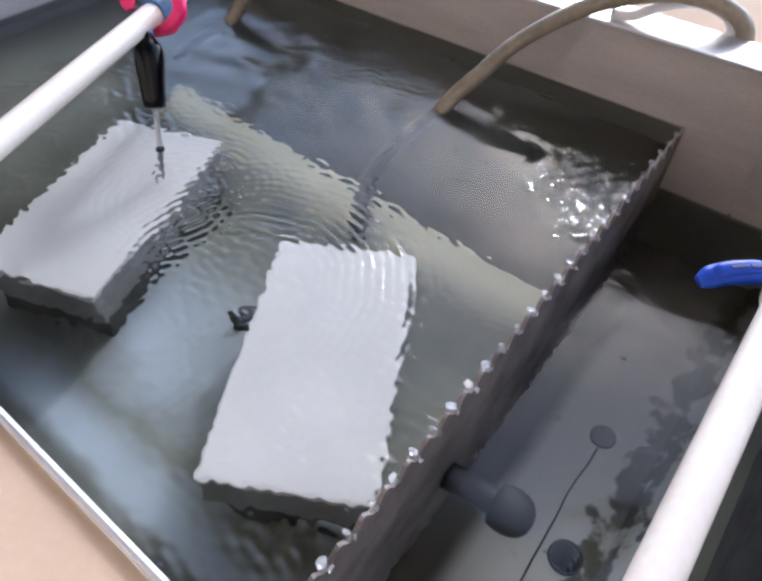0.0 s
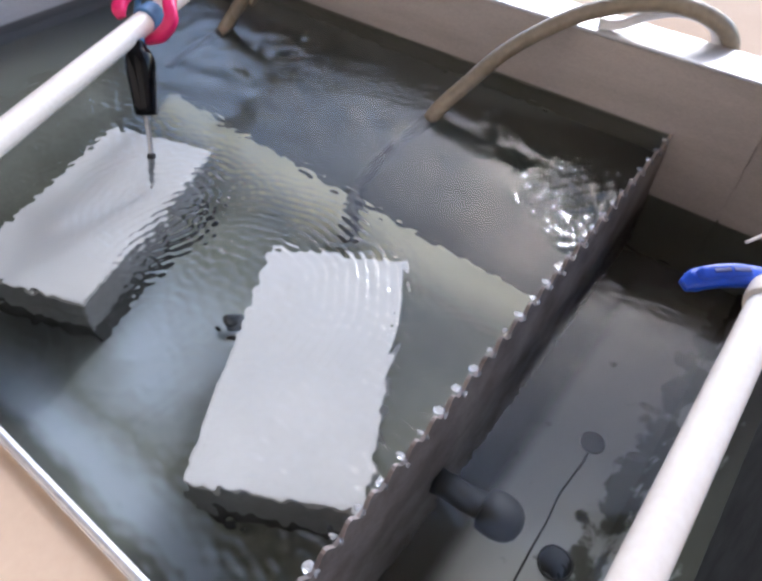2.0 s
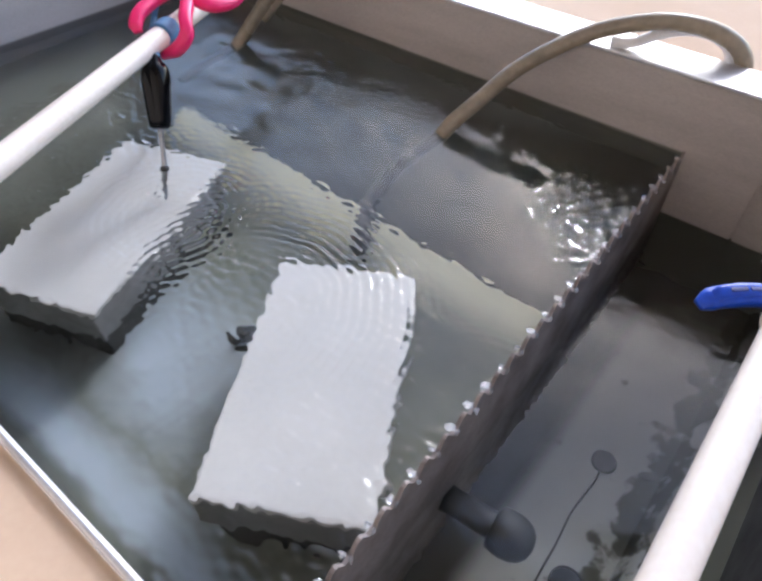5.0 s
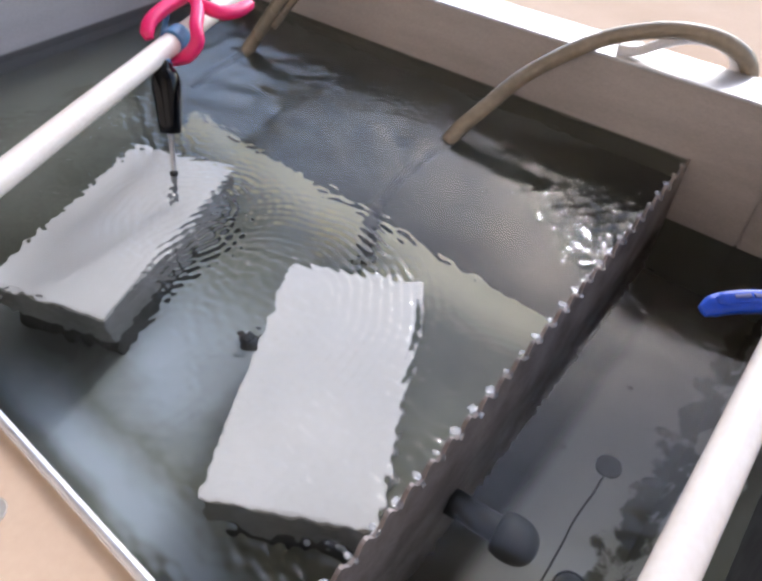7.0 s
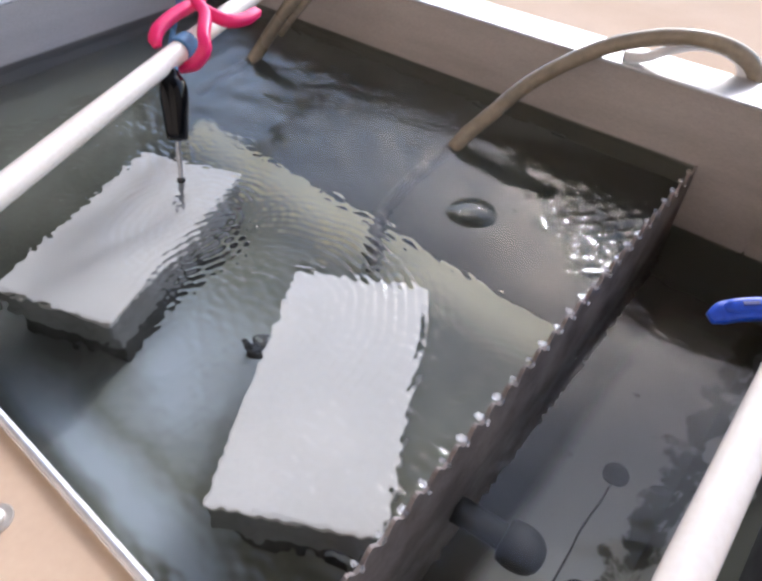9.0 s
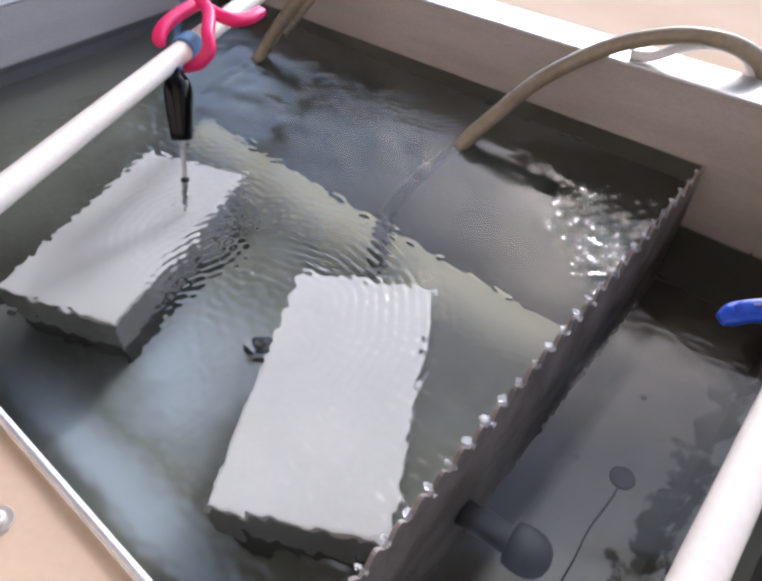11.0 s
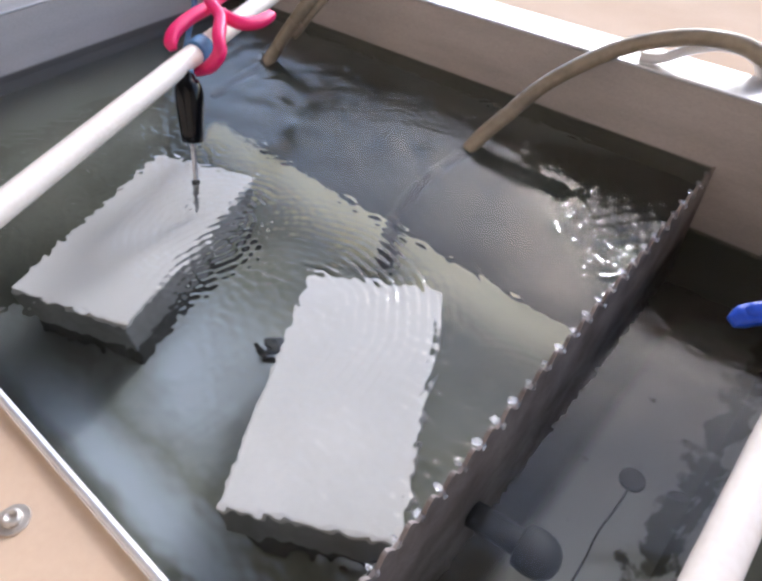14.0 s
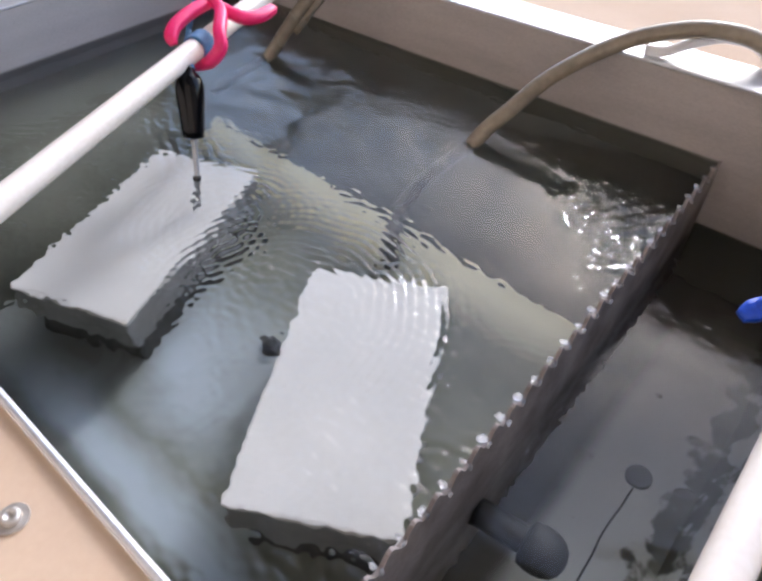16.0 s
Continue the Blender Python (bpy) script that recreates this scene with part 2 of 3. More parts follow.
def drowned(m):
    """Olive film on the steel where it stands under water, deeper down on the sump side."""
    n, l = m.node_tree.nodes, m.node_tree.links
    b = n["Principled BSDF"]
    src = b.inputs["Base Color"].links[0].from_socket
    tc = n.new("ShaderNodeTexCoord")
    sep = n.new("ShaderNodeSeparateXYZ")
    l.new(tc.outputs["Object"], sep.inputs[0])
    level = n.new("ShaderNodeMapRange")
    for k, v in (("From Min", -0.1010), ("From Max", -0.1000), ("To Min", 0.0), ("To Max", 0.080)):
        level.inputs[k].default_value = v
    l.new(sep.outputs["X"], level.inputs["Value"])
    up = n.new("ShaderNodeMath")
    up.operation = "ADD"
    l.new(sep.outputs["Z"], up.inputs[0])
    l.new(level.outputs[0], up.inputs[1])
    r = n.new("ShaderNodeMapRange")
    r.interpolation_type = "SMOOTHSTEP"
    for k, v in (("From Min", 0.0005), ("From Max", 0.0045), ("To Min", 0.93), ("To Max", 0.0)):
        r.inputs[k].default_value = v
    l.new(up.outputs[0], r.inputs["Value"])
    x = n.new("ShaderNodeMix")
    x.data_type = "RGBA"
    l.new(r.outputs[0], x.inputs["Factor"])
    l.new(src, x.inputs["A"])
    x.inputs["B"].default_value = (0.115, 0.118, 0.092, 1)
    l.new(x.outputs["Result"], b.inputs["Base Color"])


drowned(STEEL)
wet_line(STEEL_LEFT, 0.0075)
sump_lit_silt()
FLOOR_SILT_LIGHT = silt_light_floor()


def churn(m, spots, most):
    """Fine churned skin over the jets: the water grows rough towards each spot (x, y, reach)."""
    n, l = m.node_tree.nodes, m.node_tree.links
    tc = n.new("ShaderNodeTexCoord")
    total = None
    for cx, cy, reach in spots:
        d = n.new("ShaderNodeVectorMath")
        d.operation = "DISTANCE"
        d.inputs[1].default_value = (cx, cy, 0)
        l.new(tc.outputs["Object"], d.inputs[0])
        r = n.new("ShaderNodeMapRange")
        r.interpolation_type = "SMOOTHSTEP"
        for k, v in (("From Min", reach * 0.35), ("From Max", reach), ("To Min", 1.0), ("To Max", 0.0)):
            r.inputs[k].default_value = v
        l.new(d.outputs["Value"], r.inputs["Value"])
        if total is None:
            total = r.outputs[0]
        else:
            o = n.new("ShaderNodeMath")
            o.operation = "MAXIMUM"
            l.new(total, o.inputs[0])
            l.new(r.outputs[0], o.inputs[1])
            total = o.outputs[0]
    t = n.new("ShaderNodeTexNoise")
    t.inputs["Scale"].default_value, t.inputs["Detail"].default_value = 28, 3
    l.new(tc.outputs["Object"], t.inputs["Vector"])
    u = n.new("ShaderNodeMapRange")
    for k, v in (("From Min", 0.3), ("From Max", 0.7), ("To Min", most * 0.45), ("To Max", most)):
        u.inputs[k].default_value = v
    l.new(t.outputs["Fac"], u.inputs["Value"])
    o = n.new("ShaderNodeMath")
    o.operation = "MULTIPLY"
    l.new(total, o.inputs[0])
    l.new(u.outputs[0], o.inputs[1])
    l.new(o.outputs[0], n["Principled BSDF"].inputs["Roughness"])


def water_material(name, tint, rough=0.0):
    m = bpy.data.materials.new(name)
    m.use_nodes = True
    b = m.node_tree.nodes["Principled BSDF"]
    b.inputs["Base Color"].default_value = (*tint, 1)
    b.inputs["Roughness"].default_value = rough
    b.inputs["IOR"].default_value = 1.333
    b.inputs["Transmission Weight"].default_value = 1.0
    return m


WATER = water_material("clear_green_water", (0.93, 0.96, 0.93))
churn(WATER, ((-0.64, 0.49, 0.20), (-0.56, 0.42, 0.14), (-0.47, 0.50, 0.18), (-0.32, 0.48, 0.14)), 0.24)
SUMP_WATER = water_material("dark_sump_water", (0.90, 0.92, 0.90))
FOAM = water_material("spill_water", (0.97, 0.98, 1.0), 0.06)
FOAM.node_tree.nodes["Principled BSDF"].inputs["Transmission Weight"].default_value = 0.8


# ---- mesh helpers ----
def mesh_object(name, bm, mat, smooth=False):
    me = bpy.data.meshes.new(name)
    bm.normal_update()
    bm.to_mesh(me)
    bm.free()
    me.materials.append(mat)
    if smooth:
        me.shade_smooth()
    return new(name, me)


def part(name, bm, mat, parent, label="", smooth=False):
    ob = mesh_object(name, bm, mat, smooth)
    ob.parent = parent
    if label:
        ob["label"] = label
    return ob


def thing(name, label, category, group="", at=(0, 0, 0)):
    ob = tagged(new(name), label, category, group)
    ob.empty_display_size = 0.02
    ob.location = at
    return ob


def box(bm, lo, hi, bevel=0.0):
    made = bmesh.ops.create_cube(bm, size=1)["verts"]
    for v in made:
        v.co = Vector([(a + b) / 2 + c * (b - a) for a, b, c in zip(lo, hi, v.co)])
    if bevel:
        edges = list({e for v in made for e in v.link_edges})
        bmesh.ops.bevel(bm, geom=edges, offset=bevel, segments=2, affect="EDGES", profile=0.6)
    return bm


def boxed(lo, hi, bevel=0.0):
    return box(bmesh.new(), lo, hi, bevel)


def catmull(points, steps=8):
    p = [Vector(q) for q in points]
    p = [2 * p[0] - p[1]] + p + [2 * p[-1] - p[-2]]
    out = []
    for i in range(1, len(p) - 2):
        for k in range(steps):
            t = k / steps
            out.append(0.5 * (2 * p[i] + (p[i + 1] - p[i - 1]) * t + (2 * p[i - 1] - 5 * p[i] + 4 * p[i + 1] - p[i + 2]) * t * t
                              + (3 * p[i] - p[i - 1] - 3 * p[i + 1] + p[i + 2]) * t ** 3))
    return out + [p[-2]]


def sweep(points, half_w, half_h=None, sides=14, steps=8, square=False, up=(0, 0, 1), ends=(1.0, 1.0), hollow=0.0):
    """A tube or flat bar along a smooth line, with rounded ends."""
    bm = bmesh.new()
    line = catmull(points, steps)
    half_h = half_h or half_w
    rings = []
    count = len(line)
    for i, p in enumerate(line):
        d = (line[min(i + 1, count - 1)] - line[max(i - 1, 0)]).normalized()
        side = d.cross(Vector(up)).normalized()
        top = side.cross(d)
        u = i / (count - 1)
        k = ends[0] + (1 - ends[0]) * min(1, u * 7) if u < 0.5 else ends[1] + (1 - ends[1]) * min(1, (1 - u) * 7)
        ring = []
        for s in range(sides):
            a = 2 * math.pi * (s + 0.5) / sides
            c, e = math.cos(a), math.sin(a)
            if square:
                q = max(abs(c), abs(e)) ** 0.75
                c, e = c / q, e / q
            ring.append(bm.verts.new(p + side * c * half_w * k + top * e * half_h * k))
        rings.append(ring)
    for a, b in zip(rings, rings[1:]):
        for s in range(sides):
            bm.faces.new((a[s], a[(s + 1) % sides], b[(s + 1) % sides], b[s]))
    if hollow:
        for ring, flip in ((rings[0], 1), (rings[-1], 0)):
            mid = sum((v.co for v in ring), Vector()) / sides
            inner = [bm.verts.new(mid + (v.co - mid) * hollow) for v in ring]
            n = (rings[1][0].co - rings[0][0].co if flip else rings[-2][0].co - rings[-1][0].co).normalized() * half_w * 1.5
            deep = [bm.verts.new(v.co + n) for v in inner]
            for s in range(sides):
                t = (s + 1) % sides
                bm.faces.new((ring[s], inner[s], inner[t], ring[t]))
                bm.faces.new((inner[s], deep[s], deep[t], inner[t]))
            bm.faces.new(deep)
    else:
        bm.faces.new(rings[0])
        bm.faces.new(rings[-1][::-1])
    bmesh.ops.recalc_face_normals(bm, faces=bm.faces)
    return bm


def lathe(profile, sides=24, m=None):
    """Turned body from (radius, height) pairs."""
    bm = bmesh.new()
    rings = []
    for r, z in profile:
        rings.append([bm.verts.new((r * math.cos(2 * math.pi * s / sides), r * math.sin(2 * math.pi * s / sides), z)) for s in range(sides)])
    for a, b in zip(rings, rings[1:]):
        for s in range(sides):
            bm.faces.new((a[s], a[(s + 1) % sides], b[(s + 1) % sides], b[s]))
    bm.faces.new(rings[0][::-1])
    bm.faces.new(rings[-1])
    if m is not None:
        bm.transform(m)
    bmesh.ops.recalc_face_normals(bm, faces=bm.faces)
    return bm


# ---- the tank: sizes ----
LEFT, RIGHT, NEAR, FAR = -0.893, 0.098, 0.015, 0.660
RIM, WEIR, FLOOR, SUMP, LOW = 0.089, -0.1020, -0.15, -0.22, -0.080
WALL = 0.020
FLOOR_FAR, FLOOR_LEFT = 0.443, -0.70
BASE = -0.60
FAR_TOP, LEFT_TOP = 0.081, 0.075
SEAM = -0.0185
SUMP_EDGE, HOLE = 0.040, (0.0130, 0.2536, 0.0140)


def structure(name, bm, mat, label, category, smooth=False):
    return tagged(mesh_object(name, bm, mat, smooth), label, category, kind="structure")


def build_tank():
    structure("wall_far", box(boxed((LEFT - WALL, FAR, BASE), (SEAM - 0.0014, FAR + WALL, FAR_TOP)), (SEAM + 0.0014, FAR, BASE), (RIGHT + WALL, FAR + WALL, FAR_TOP)),
              STEEL, "warm grey brushed steel wall of the tank", "tank wall")
    structure("seam_strip", boxed((SEAM - 0.0014, FAR + 0.004, BASE), (SEAM + 0.0014, FAR + WALL, FAR_TOP - 0.001)), STEEL, "recessed steel seam in the tank wall", "seam")
    structure("wall_left", boxed((LEFT - WALL, NEAR, BASE), (LEFT, FAR, LEFT_TOP)), STEEL_LEFT, "pale blue-grey steel end wall of the tank", "tank wall")
    structure("wall_near", boxed((LEFT - WALL, NEAR - WALL, BASE), (RIGHT + WALL, NEAR - 0.0005, RIM - 0.026)), STEEL, "brushed steel near wall of the tank", "tank wall")
    structure("wall_right", boxed((RIGHT, NEAR, BASE), (RIGHT + WALL, FAR, FAR_TOP)), SHADED_STEEL, "steel wall of the sump darkened by painted shade", "tank wall")
    # floor and the two sloping sides of the hopper
    edge = [(WEIR, FLOOR_FAR), (FLOOR_LEFT, FLOOR_FAR), (-0.645, 0.315), (-0.600, 0.200), (-0.58, NEAR)]
    wall = [(WEIR, FAR), (LEFT, FAR), (LEFT, 0.40), (LEFT, 0.20), (LEFT, NEAR)]
    bm = bmesh.new()
    low = [bm.verts.new((x, y, FLOOR)) for x, y in [(WEIR, NEAR)] + edge]
    bm.faces.new(low)
    ext = bmesh.ops.extrude_face_region(bm, geom=list(bm.faces))
    for v in ext["geom"]:
        if isinstance(v, bmesh.types.BMVert):
            v.co.z -= 0.01
    bmesh.ops.recalc_face_normals(bm, faces=bm.faces)
    structure("floor", bm, FLOOR_SILT_LIGHT, "green-grey silted tank floor under water, light and shade painted in", "tank floor")
    bm = bmesh.new()
    low = [bm.verts.new((x, y, FLOOR)) for x, y in edge]
    high = [bm.verts.new((x, y, -0.045)) for x, y in wall]
    for k in range(len(edge) - 1):
        bm.faces.new((low[k], high[k], high[k + 1], low[k + 1]))
    ext = bmesh.ops.extrude_face_region(bm, geom=list(bm.faces))
    for v in ext["geom"]:
        if isinstance(v, bmesh.types.BMVert):
            v.co.z -= 0.008
    bmesh.ops.recalc_face_normals(bm, faces=bm.faces)
    structure("sloping_floor", bm, SLOPE_STEEL, "dark sloping steel sides of the tank under water", "tank floor", True)
    bm = bmesh.new()
    hx, hy, hr = HOLE
    x0, x1, y0, y1 = WEIR + 0.003, SUMP_EDGE, NEAR, FAR
    turns = [2 * math.pi * (k + 0.5) / 28 for k in range(28)]
    lip, foot, edge_ring = [], [], []
    for a in turns:
        c, e = math.cos(a), math.sin(a)
        k = min((x1 - hx if c > 0 else hx - x0) / max(abs(c), 1e-6), 0.12 / max(abs(e), 1e-6))
        lip.append(bm.verts.new((hx + hr * c, hy + hr * e, SUMP)))
        foot.append(bm.verts.new((hx + hr * c, hy + hr * e, SUMP - 0.08)))
        edge_ring.append(bm.verts.new((hx + k * c, hy + k * e, SUMP)))
    for k in range(28):
        j = (k + 1) % 28
        bm.faces.new((lip[k], edge_ring[k], edge_ring[j], lip[j]))
        bm.faces.new((lip[j], foot[j], foot[k], lip[k]))
    bm.faces.new(foot[::-1])
    corners = {(sx, sy): bm.verts.new((x1 if sx > 0 else x0, hy + 0.12 * sy, SUMP)) for sx in (1, -1) for sy in (1, -1)}
    for k in range(28):
        j = (k + 1) % 28
        p, q = edge_ring[k], edge_ring[j]
        if abs(p.co.x - q.co.x) > 1e-5 and abs(p.co.y - q.co.y) > 1e-5:
            mid = (p.co + q.co) / 2
            bm.faces.new((p, corners[(1 if mid.x > hx else -1, 1 if mid.y > hy else -1)], q))
    for ya, yb in ((y0, hy - 0.12), (hy + 0.12, y1)):
        bm.faces.new([bm.verts.new(p) for p in ((x0, ya, SUMP), (x1, ya, SUMP), (x1, yb, SUMP), (x0, yb, SUMP))])
    bmesh.ops.recalc_face_normals(bm, faces=bm.faces)
    structure("sump_floor", bm, LOW_FLOOR, "grey silted floor of the sump, lit part painted paler, with a drain hole", "tank floor")
    bm = bmesh.new()
    lows = [bm.verts.new((SUMP_EDGE, y, SUMP)) for y in (NEAR, FAR)]
    tops = [bm.verts.new((RIGHT, y, -0.105)) for y in (NEAR, FAR)]
    bm.faces.new((lows[0], tops[0], tops[1], lows[1]))
    ext = bmesh.ops.extrude_face_region(bm, geom=list(bm.faces))
    for v in ext["geom"]:
        if isinstance(v, bmesh.types.BMVert):
            v.co.z -= 0.008
    bmesh.ops.recalc_face_normals(bm, faces=bm.faces)
    structure("sump_slope", bm, LOW_FLOOR, "grey sloping side of the sump with olive algae and painted shade", "tank floor")
    # rims
    structure("rim_far", boxed((LEFT - 0.05, FAR - 0.002, FAR_TOP + 0.0005), (RIGHT + 0.2, FAR + 0.052, FAR_TOP + 0.0045), 0.0015), RIM_STEEL, "bright flat steel rim flange", "tank rim")
    structure("rim_left", boxed((LEFT - 0.045, NEAR + 0.01, LEFT_TOP + 0.0005), (LEFT + 0.001, FAR - 0.003, LEFT_TOP + 0.0040), 0.0015), RIM_STEEL, "bright flat steel rim flange", "tank rim")
    structure("rim_near", sweep([(LEFT - 0.05, NEAR - 0.0026, RIM - 0.001), (-0.4, NEAR - 0.0026, RIM - 0.001), (RIGHT + 0.2, NEAR - 0.0026, RIM - 0.001)], 0.0027, steps=2), RIM_STEEL,
              "thin rolled steel rim edge", "tank rim", True)
    structure("rim_right", boxed((RIGHT - 0.001, NEAR + 0.01, FAR_TOP + 0.0005), (RIGHT + 0.045, FAR - 0.003, FAR_TOP + 0.004), 0.0015), SHADED_STEEL, "steel rim of the sump darkened by painted shade", "tank rim")
    # board bench around the tank
    bench = tagged(new("bench"), "beige painted board bench round the tank", "bench", kind="structure")
    top, under = RIM - 0.005, RIM - 0.025
    for lo, hi in (((-1.6, -0.75, under), (0.9, NEAR - 0.0056, top)), ((-1.6, FAR + 0.022, -0.14), (0.9, 2.58, -0.12)),
                   ((-1.6, NEAR - 0.0056, LEFT_TOP - 0.025), (LEFT - 0.0505, FAR + 0.021, LEFT_TOP - 0.002)), ((RIGHT + 0.0455, NEAR - 0.0056, under), (0.9, FAR - 0.0035, top))):
        part("board", boxed(lo, hi), DECK, bench)
    for x in (-1.6, 0.88):
        part("side_panel", boxed((x, -0.75, BASE), (x + 0.02, FAR, min(under, LEFT_TOP - 0.026))), DECK, bench)
    part("side_panel", boxed((-1.58, -0.75, BASE), (0.88, -0.73, under)), DECK, bench)
    part("side_panel", boxed((-1.6, 2.58, BASE), (0.9, 2.6, -0.12)), DECK, bench)
    for x in (-1.6, 0.88):
        part("side_panel", boxed((x, FAR + 0.022, BASE), (x + 0.02, 2.58, -0.141)), DECK, bench)
    # surroundings: ground, then unseen walls and ceiling added to block and shape skylight
    bm = bmesh.new()
    box(bm, (-40, -40, BASE - 0.2), (40, 40, BASE))
    structure("ground", bm, GROUND, "grey concrete ground", "ground")
    structure("blocker_south", boxed((-3, -1.7, BASE), (3, -1.5, 3.4)), PLASTER, "plain plaster wall, unseen, added to block sky light", "wall")
    structure("blocker_west", boxed((-3.2, -1.7, BASE), (-3, 1.7, 3.4)), BLOCKER_BROWN, "plain brown wall, unseen, added to darken the left reflection", "wall")
    structure("blocker_east", boxed((3, -1.7, BASE), (3.2, 1.7, 3.4)), PLASTER, "plain plaster wall, unseen, added to block sky light", "wall")
    structure("ceiling", boxed((-3.2, -1.7, 3.4), (3.2, 1.7, 3.52)), PLASTER, "plain pale ceiling, unseen, added to block the high sky", "ceiling")


def build_weir():
    """Steel overflow plate with a saw-tooth top edge."""
    weir = thing("overflow_weir", "dark steel overflow weir with a saw-toothed wet edge", "weir")
    pitch, y = 0.0227, NEAR
    bm = bmesh.new()
    profile = []
    k = 0
    while y + pitch < FAR:
        profile += [(y, -0.004), (y + pitch * 0.28, 0.0050), (y + pitch * 0.40, 0.0062), (y + pitch * 0.50, 0.0052), (y + pitch * 0.74, -0.004)]
        y += pitch
        k += 1
    profile += [(y, -0.004), (FAR, 0.004)]
    front = [[bm.verts.new((x, p, z)) for p, z in profile] for x in (WEIR, WEIR + 0.003)]
    base = [[bm.verts.new((x, p, SUMP)) for p, z in profile] for x in (WEIR, WEIR + 0.003)]
    for i in range(len(profile) - 1):
        bm.faces.new((front[0][i], front[0][i + 1], base[0][i + 1], base[0][i]))
        bm.faces.new((front[1][i + 1], front[1][i], base[1][i], base[1][i + 1]))
        bm.faces.new((front[0][i + 1], front[0][i], front[1][i], front[1][i + 1]))
    bmesh.ops.recalc_face_normals(bm, faces=bm.faces)
    part("plate", bm, WEIR_STEEL, weir)
    return weir, pitch, k


# ---- water ----
def ripple_sheet(name, x0, x1, y0, y1, z, step, height, mat, label):
    nx, ny = int((x1 - x0) / step) + 1, int((y1 - y0) / step) + 1
    gx, gy = np.meshgrid(np.linspace(x0, x1, nx), np.linspace(y0, y1, ny), indexing="ij")
    h = height(gx, gy)
    co = np.stack([gx, gy, h], -1).reshape(-1, 3)
    idx = np.arange(nx * ny).reshape(nx, ny)
    faces = np.stack([idx[:-1, :-1], idx[1:, :-1], idx[1:, 1:], idx[:-1, 1:]], -1).reshape(-1, 4)
    me = bpy.data.meshes.new(name)
    me.from_pydata(co.tolist(), [], faces.tolist())
    me.materials.append(mat)
    me.shade_smooth()
    ob = tagged(new(name, me), label, "water", kind="structure")
    ob.location.z = z
    ob.visible_shadow = False
    return ob


def wave_bundle(rng, gx, gy, count, lo, hi, heading, spread, amp):
    """Many short plane waves round one heading: choppy water."""
    h = np.zeros_like(gx)
    for _ in range(count):
        lam = rng.uniform(lo, hi)
        a = heading + rng.normal(0, spread)
        h += amp * lam / hi * np.sin(2 * math.pi / lam * (gx * math.cos(a) + gy * math.sin(a)) + rng.uniform(0, 6.28))
    return h / math.sqrt(count)


def ring(gx, gy, cx, cy, lam, amp, reach, phase=0.0):
    d = np.hypot(gx - cx, gy - cy)
    return amp * np.sin(2 * math.pi * d / lam + phase) * np.exp(-((d / reach) ** 2)) * np.clip(d / lam, 0, 1)


def ring_band(gx, gy, cx, cy, lam, amp, middle, width):
    """Rings that show only in a belt round their source, uneven along it."""
    d = np.hypot(gx - cx, gy - cy)
    a = np.arctan2(gy - cy, gx - cx)
    uneven = 0.65 + 0.35 * np.sin(3 * a + 1.0) * np.cos(5 * a)
    return amp * uneven * np.sin(2 * math.pi * (d + 0.0016 * np.sin(4 * a) + 0.001 * np.sin(11 * a)) / lam) * np.exp(-(((d - middle) / width) ** 2))


def bump_at(gx, gy, cx, cy, r):
    return np.exp(-(((gx - cx) ** 2 + (gy - cy) ** 2) / r ** 2))


def patches(rng, gx, gy, lo, hi):
    """Uneven cover between 0 and 1: lively and quiet stretches of water."""
    p = wave_bundle(rng, gx, gy, 16, lo, hi, 0.0, 3.0, 1.0)
    return np.clip(0.5 + 1.1 * p, 0, 1)


